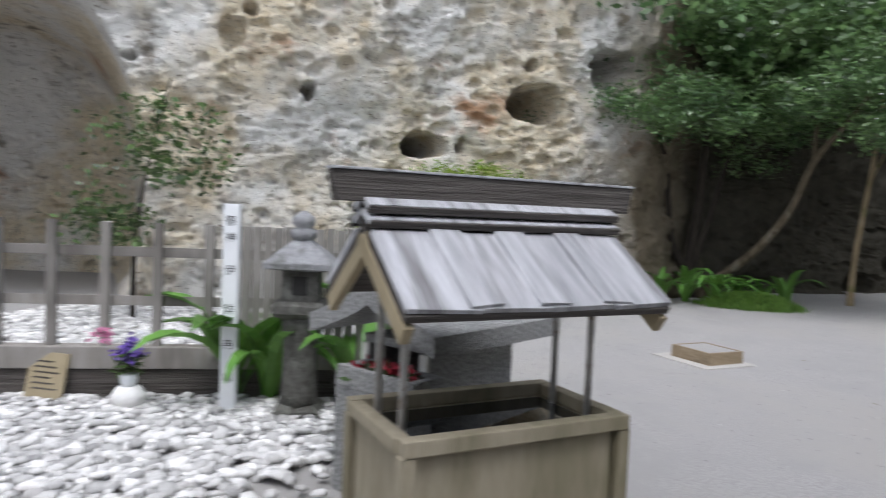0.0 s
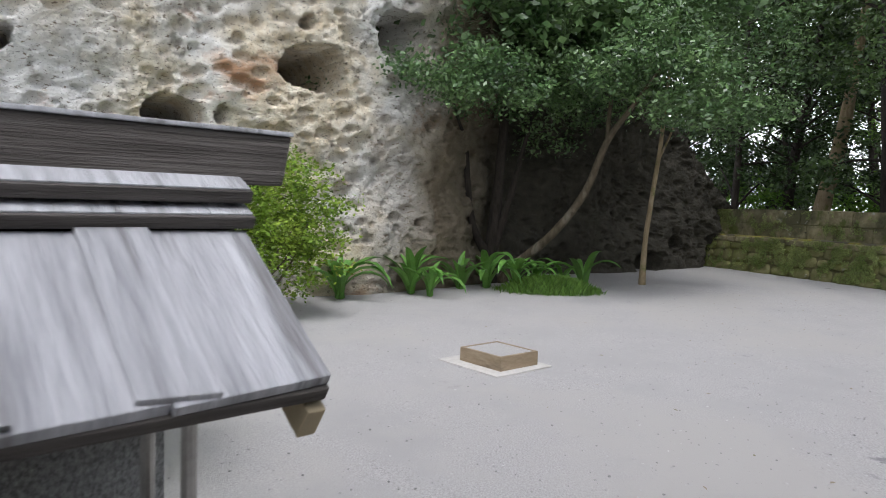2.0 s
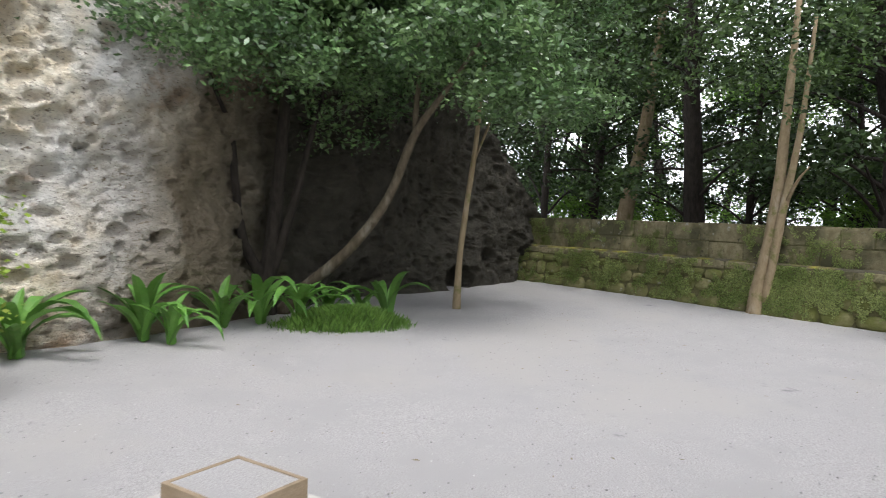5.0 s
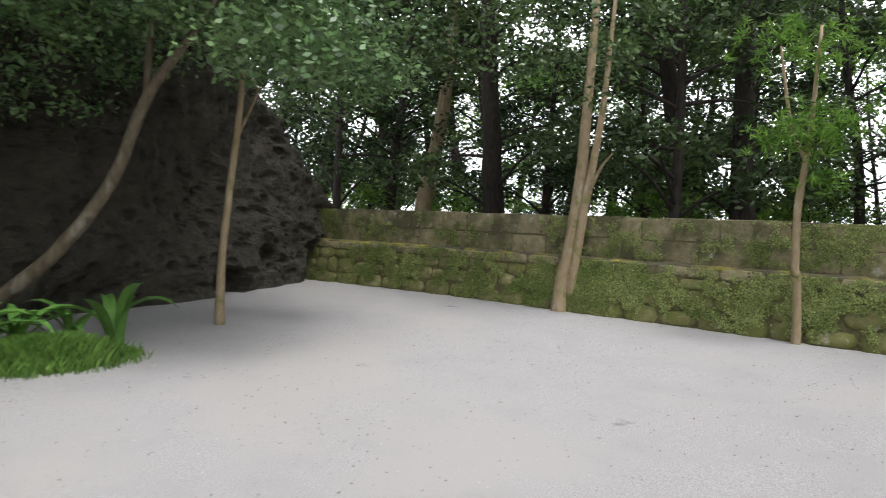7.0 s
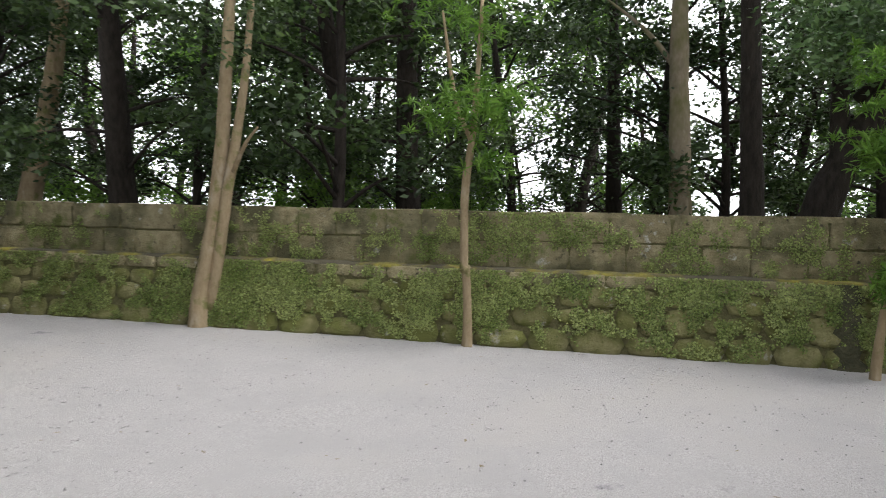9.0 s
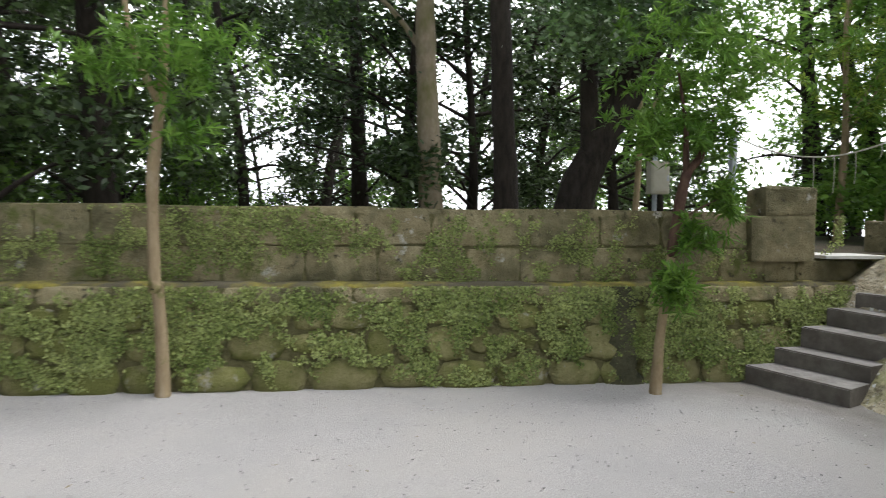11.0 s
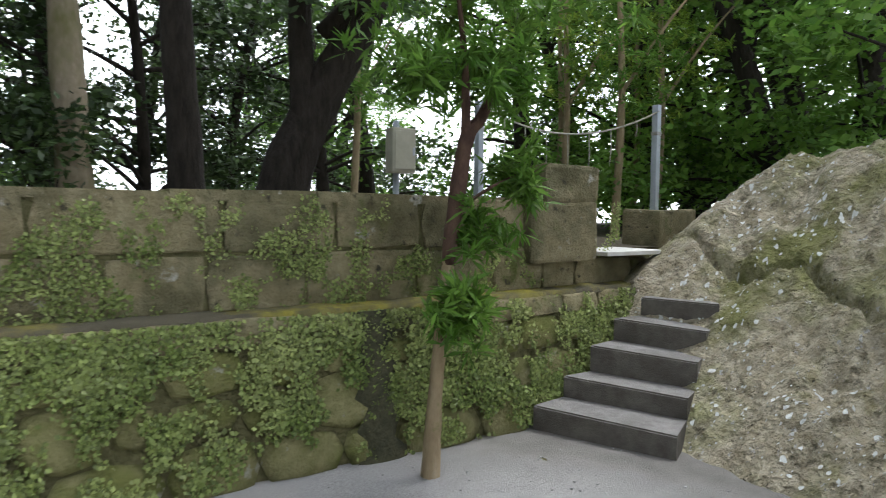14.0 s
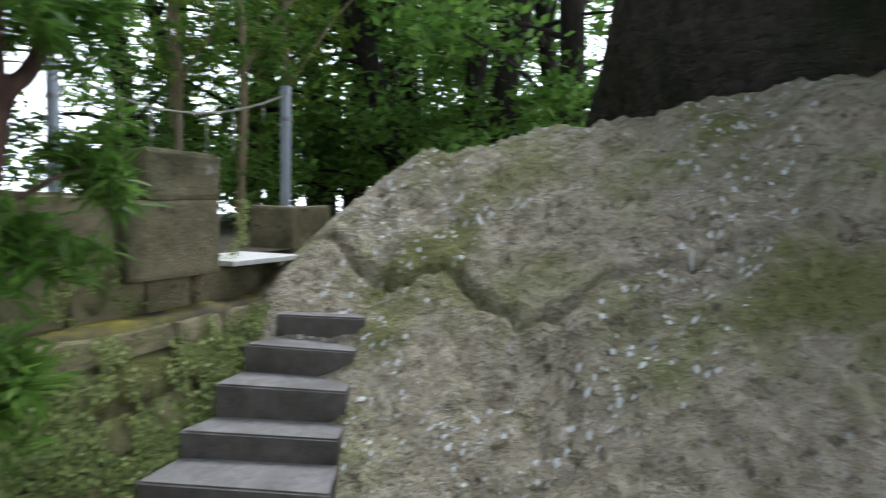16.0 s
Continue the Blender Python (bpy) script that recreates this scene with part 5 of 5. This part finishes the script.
for t, l in ((0.12, 0.16), (0.26, 0.40), (0.38, 0.5), (0.5, 0.52), (0.62, 0.5), (0.74, 0.55), (0.86, 0.4)):
    p = ends * t + Vector((0, 0, -1.15 * t * (1 - t)))
    part("strand", tube(bmesh.new(), [p, p + Vector((0.01, 0, -l / 2)), p + Vector((0, 0.01, -l))], [0.006, 0.006, 0.004], 5), "rope", rope)

# meter box on its pole behind the wall
meter = thing("meter_box", 2.3, 7.05, 1.2, 10, "beige electric meter box on a pole", "meter box")
part("pole", tube(bmesh.new(), [(0.0, 0.07, -0.2), (0.0, 0.07, 0.5), (0.0, 0.07, 1.25)], [0.03] * 3, 8), "post_steel", meter)
case = part("case", boxed(-0.12, 0.12, -0.1, 0.06, 0.76, 1.17, 0.012), "meter_case", meter)
part("lid", boxed(-0.1, 0.1, -0.112, -0.101, 0.79, 1.14, 0.004), "meter_case", case)
part("latch", boxed(0.08, 0.1, -0.122, -0.113, 0.92, 0.99, 0.002), "post_steel", case)

# ---- wall stones, pebbles and creepers ----
wr = np.random.RandomState(33)


def stone_mesh(u0, u1, v0, v1, face, bulge, rounded, inner):
    """One wall stone: an uneven eight-cornered face, proud of the joints."""
    um, vm, du, dv = (u0 + u1) / 2, (v0 + v1) / 2, (u1 - u0) / 2, (v1 - v0) / 2
    ring = []
    for a, b in ((-1, -1), (0, -1.03), (1, -1), (1.03, 0), (1, 1), (0, 1.03), (-1, 1), (-1.03, 0)):
        k = rounded if a and b and abs(a) == 1 and abs(b) == 1 else 1.0
        ring.append((um + a * du * k * wr.uniform(0.94, 1.0), vm + b * dv * k * wr.uniform(0.92, 1.0)))
    bm = bmesh.new()
    back = [bm.verts.new(on_wall(u, v, face(v) - 0.10)) for u, v in ring]
    front = [bm.verts.new(on_wall(u, v, face(v) + 0.006)) for u, v in ring]
    mid = [bm.verts.new(on_wall(um + (u - um) * inner, vm + (v - vm) * inner, face(v) + bulge * wr.uniform(0.7, 1.1))) for u, v in ring]
    top = bm.verts.new(on_wall(um + du * wr.uniform(-0.2, 0.2), vm + dv * wr.uniform(-0.2, 0.2), face(vm) + bulge * wr.uniform(0.9, 1.3)))
    for k in range(8):
        j = (k + 1) % 8
        bm.faces.new((back[k], back[j], front[j], front[k]))
        bm.faces.new((front[k], front[j], mid[j], mid[k]))
        bm.faces.new((mid[k], mid[j], top))
    bmesh.ops.recalc_face_normals(bm, faces=bm.faces)
    return bm


def course(v0, v1, w0, w1, face, bulge, rounded, inner, mat, u_from, u_to, parent, name, wavy=0.04):
    u = u_from
    while u < u_to - 0.08:
        step = min(wr.uniform(w0, w1), u_to - u)
        if u_to - u - step < w0 * 0.5:
            step = u_to - u
        a = v0 + wavy * math.sin(u * 3.1 + v0 * 9) + wr.uniform(-0.3, 0.3) * wavy
        b = v1 + wavy * math.sin(u * 3.1 + v1 * 9) + wr.uniform(-0.3, 0.3) * wavy
        part(name, stone_mesh(u + 0.006, u + step - 0.006, a + 0.005, b - 0.005, face, bulge, rounded, inner), mat, parent, smooth=rounded < 0.85)
        u += step


course(-0.05, 0.27, 0.34, 0.72, lower_face, 0.04, 0.82, 0.70, "stone_moss", 0.0, U_END - 1.1, wall, "stone", 0.03)
course(0.27, 0.56, 0.26, 0.62, lower_face, 0.028, 0.80, 0.72, "stone_moss", 0.0, U_END - 0.85, wall, "stone", 0.045)
course(0.56, 0.79, 0.24, 0.60, lower_face, 0.024, 0.84, 0.76, "stone_moss", 0.0, U_END - 0.55, wall, "stone", 0.03)
course(0.79, LEDGE, 0.26, 0.70, lower_face, 0.022, 0.93, 0.84, "stone_block", 0.0, U_END + 0.1, wall, "stone", 0.006)


def upper_face(v):
    return -0.36


course(LEDGE + 0.01, 1.34, 0.45, 1.1, upper_face, 0.014, 0.98, 0.95, "stone_block", 0.0, U_PILLAR, wall, "block", 0.008)
course(1.34, TOP, 0.5, 1.2, upper_face, 0.014, 0.98, 0.94, "stone_block", 0.0, U_PILLAR - 0.5, wall, "block", 0.008)
course(LEDGE + 0.01, 1.215, 0.5, 0.9, upper_face, 0.022, 0.95, 0.9, "stone_block", U_PILLAR, U_END + 0.3, wall_east, "block", 0.006)
# coping stones along the top
u = 0.0
while u < U_PILLAR - 0.55:
    step = min(wr.uniform(0.7, 1.3), U_PILLAR - 0.5 - u)
    bm = bmesh.new()
    ring = [bm.verts.new(on_wall(u + 0.005, TOP - 0.05, -0.345)), bm.verts.new(on_wall(u + step - 0.005, TOP - 0.05, -0.345)), bm.verts.new(on_wall(u + step - 0.005, TOP - 0.05, -0.74)), bm.verts.new(on_wall(u + 0.005, TOP - 0.05, -0.74))]
    up = [bm.verts.new(v.co + Vector((0, 0, 0.055 + wr.uniform(-0.012, 0.018)))) for v in ring]
    bm.faces.new(up)
    for k in range(4):
        bm.faces.new((ring[k], ring[(k + 1) % 4], up[(k + 1) % 4], up[k]))
    bmesh.ops.recalc_face_normals(bm, faces=bm.faces)
    part("coping_stone", bm, "stone_block", wall)
    u += step

# creepers: small leaves in patches on the stones
nu = 300000
uu, vv = wr.uniform(0, U_END - 0.2, nu), wr.uniform(0.02, TOP, nu)
dens = fbm(uu * 1.1, vv * 1.6, 4, 71) + 0.10 * np.interp(vv, [0, 0.1, 0.28, 0.75, 0.93, 1.0, 1.3, 1.5, 1.7], [-2.6, -1.6, 0.9, 1.3, -0.9, -2.2, 0.5, 0.2, -2.0]) + 0.05 * np.interp(uu, [0, 4, 9, 16, 19], [-1.2, 0.0, 1.3, 0.8, 0])
keep = wr.uniform(-0.16, 0.16, nu) + 0.7 * dens + 0.8 * fbm(uu * 6, vv * 6, 4, 75) > np.where(vv < LEDGE, 0.03, 0.17)
uu, vv = uu[keep], vv[keep]
n = len(uu)
seg = np.clip(np.searchsorted(LENGTHS, uu, side="right") - 1, 0, len(WALL) - 2)
starts, ends_ = np.array([p[:] for p in WALL[:-1]]), np.array([p[:] for p in WALL[1:]])
along = (ends_ - starts) / np.linalg.norm(ends_ - starts, axis=1, keepdims=True)
flatp = starts[seg] + along[seg] * (uu - np.array(LENGTHS)[seg])[:, None]
w = np.where(vv < LEDGE, -0.16 * vv + 0.035, -0.345) + wr.uniform(0.0, 0.03, n)
c = np.stack([flatp[:, 0] + along[seg][:, 1] * w, flatp[:, 1] - along[seg][:, 0] * w, vv], -1)
s = wr.uniform(0.006, 0.016, (n, 1)) * np.where(vv < LEDGE, 1.2, 1.0)[:, None]
d = wr.normal(size=(n, 3)) * (1, 0.35, 1)
d /= np.linalg.norm(d, axis=1, keepdims=True)
e = np.cross(d, np.array((0.2, -1, 0.6)) + wr.normal(size=(n, 3)) * 0.4)
e /= np.linalg.norm(e, axis=1, keepdims=True)
leafs = np.stack([c - d * s, c + e * s * 0.8, c + d * s, c - e * s * 0.8], 1)
tagged(quads("creeper_leaves", leafs, "ivy"), "small round creeper leaves over the stones", "creeper", kind="stuff")

# fallen leaves and twigs on the sand
fl = np.random.RandomState(14)
bm = bmesh.new()
for k in range(150):
    x, y = fl.uniform(-7, 3.2), fl.uniform(-6.5, 4.8)
    if y > wall_y(x) - 0.15:
        continue
    a, s = fl.uniform(0, 6.28), fl.uniform(0.012, 0.035)
    c, sn = math.cos(a), math.sin(a)
    bm.faces.new([bm.verts.new((x + c * p * s - sn * q * s, y + sn * p * s + c * q * s, 0.012 + fl.uniform(0, 0.008))) for p, q in ((-1, 0), (0, 0.35), (1, 0), (0, -0.35))])
tagged(part("fallen_leaves", bm, "bark_pale"), "scattered brown fallen leaves on the sand", "leaves", kind="stuff")

# white pebbles
pr = np.random.RandomState(19)
shapes = []
for k in range(6):
    bm = bmesh.new()
    bmesh.ops.create_icosphere(bm, subdivisions=1, radius=1.0)
    for v in bm.verts:
        v.co *= 1 + pr.uniform(-0.13, 0.13)
        v.co.z *= 0.55
    ob = part("pebble", bm, "pebble", smooth=True)
    shapes.append(ob.data)
    bpy.data.objects.remove(ob)
bed = thing("pebble_bed", 4.3, -10.6, 0, 0, "bed of rounded white pebbles", "pebbles")
count = 0
for k in range(2000):
    x, y = pr.uniform(3.2, 5.4), pr.uniform(-12.4, -9.3)
    if count >= 290 or x < 3.75 - 0.25 * (y + 10):
        continue
    ob = new("pebble", shapes[pr.randint(6)])
    ob.parent = bed
    s = pr.uniform(0.035, 0.07)
    ob.matrix_basis = pose(x - 4.3, y + 10.6, 0.03 + pr.uniform(0, 0.03), pr.uniform(-20, 20), pr.uniform(-20, 20), pr.uniform(0, 360)) @ Matrix.Diagonal((s * pr.uniform(0.9, 1.4), s, s * 0.9, 1))
    count += 1


def pebble_field(name, n, inside, low, high, label, mat="pebble_field", z=0.0):
    base = np.array([v.co[:] for v in shapes[0].vertices])
    tri = np.array([p.vertices[:] for p in shapes[0].polygons])
    vs, fs = [], []
    k = 0
    while k < n:
        x, y = inside()
        s, a = pr.uniform(low, high), pr.uniform(0, 6.28)
        q = base * (s * pr.uniform(0.85, 1.4), s, s * pr.uniform(0.7, 1.1))
        rot = np.array([[math.cos(a), -math.sin(a), 0], [math.sin(a), math.cos(a), 0], [0, 0, 1]])
        vs.append(q @ rot.T + (x, y, z + pr.uniform(0.0, 0.035 if low > 0.015 else 0.004)))
        fs.append(tri + k * len(base))
        k += 1
    me = bpy.data.meshes.new(name)
    me.from_pydata(np.concatenate(vs).tolist(), [], np.concatenate(fs).tolist())
    me.shade_smooth()
    me.materials.append(M[mat])
    return tagged(new(name, me), label, "pebbles", kind="stuff")


def front_bed():
    while True:
        x, y = pr.uniform(2.4, 6.3), pr.uniform(-13.4, -9.2)
        if x > 3.0 - 0.2 * (y + 10.3) and (y < -9.55 - 0.5 * (x - 4)):
            return x, y


def back_bed():
    while True:
        x, y = pr.uniform(-1.5, 3.2), pr.uniform(-15.5, -10.4)
        if x < 2.8 - 0.2 * (y + 10.3):
            return x, y


pebble_field("front_pebbles", 5200, front_bed, 0.022, 0.06, "white and grey rounded pebbles round the shrine things")
pebble_field("fenced_pebbles", 6500, back_bed, 0.03, 0.075, "white pebbles inside the fence")


def open_sand():
    while True:
        x, y = pr.uniform(-7, 7), pr.uniform(-9, 5)
        if y < wall_y(x) - 0.1 and x < 3.4:
            return x, y


pebble_field("loose_gravel", 6500, open_sand, 0.003, 0.010, "fine loose gravel on the sand", "gravel", 0.004)
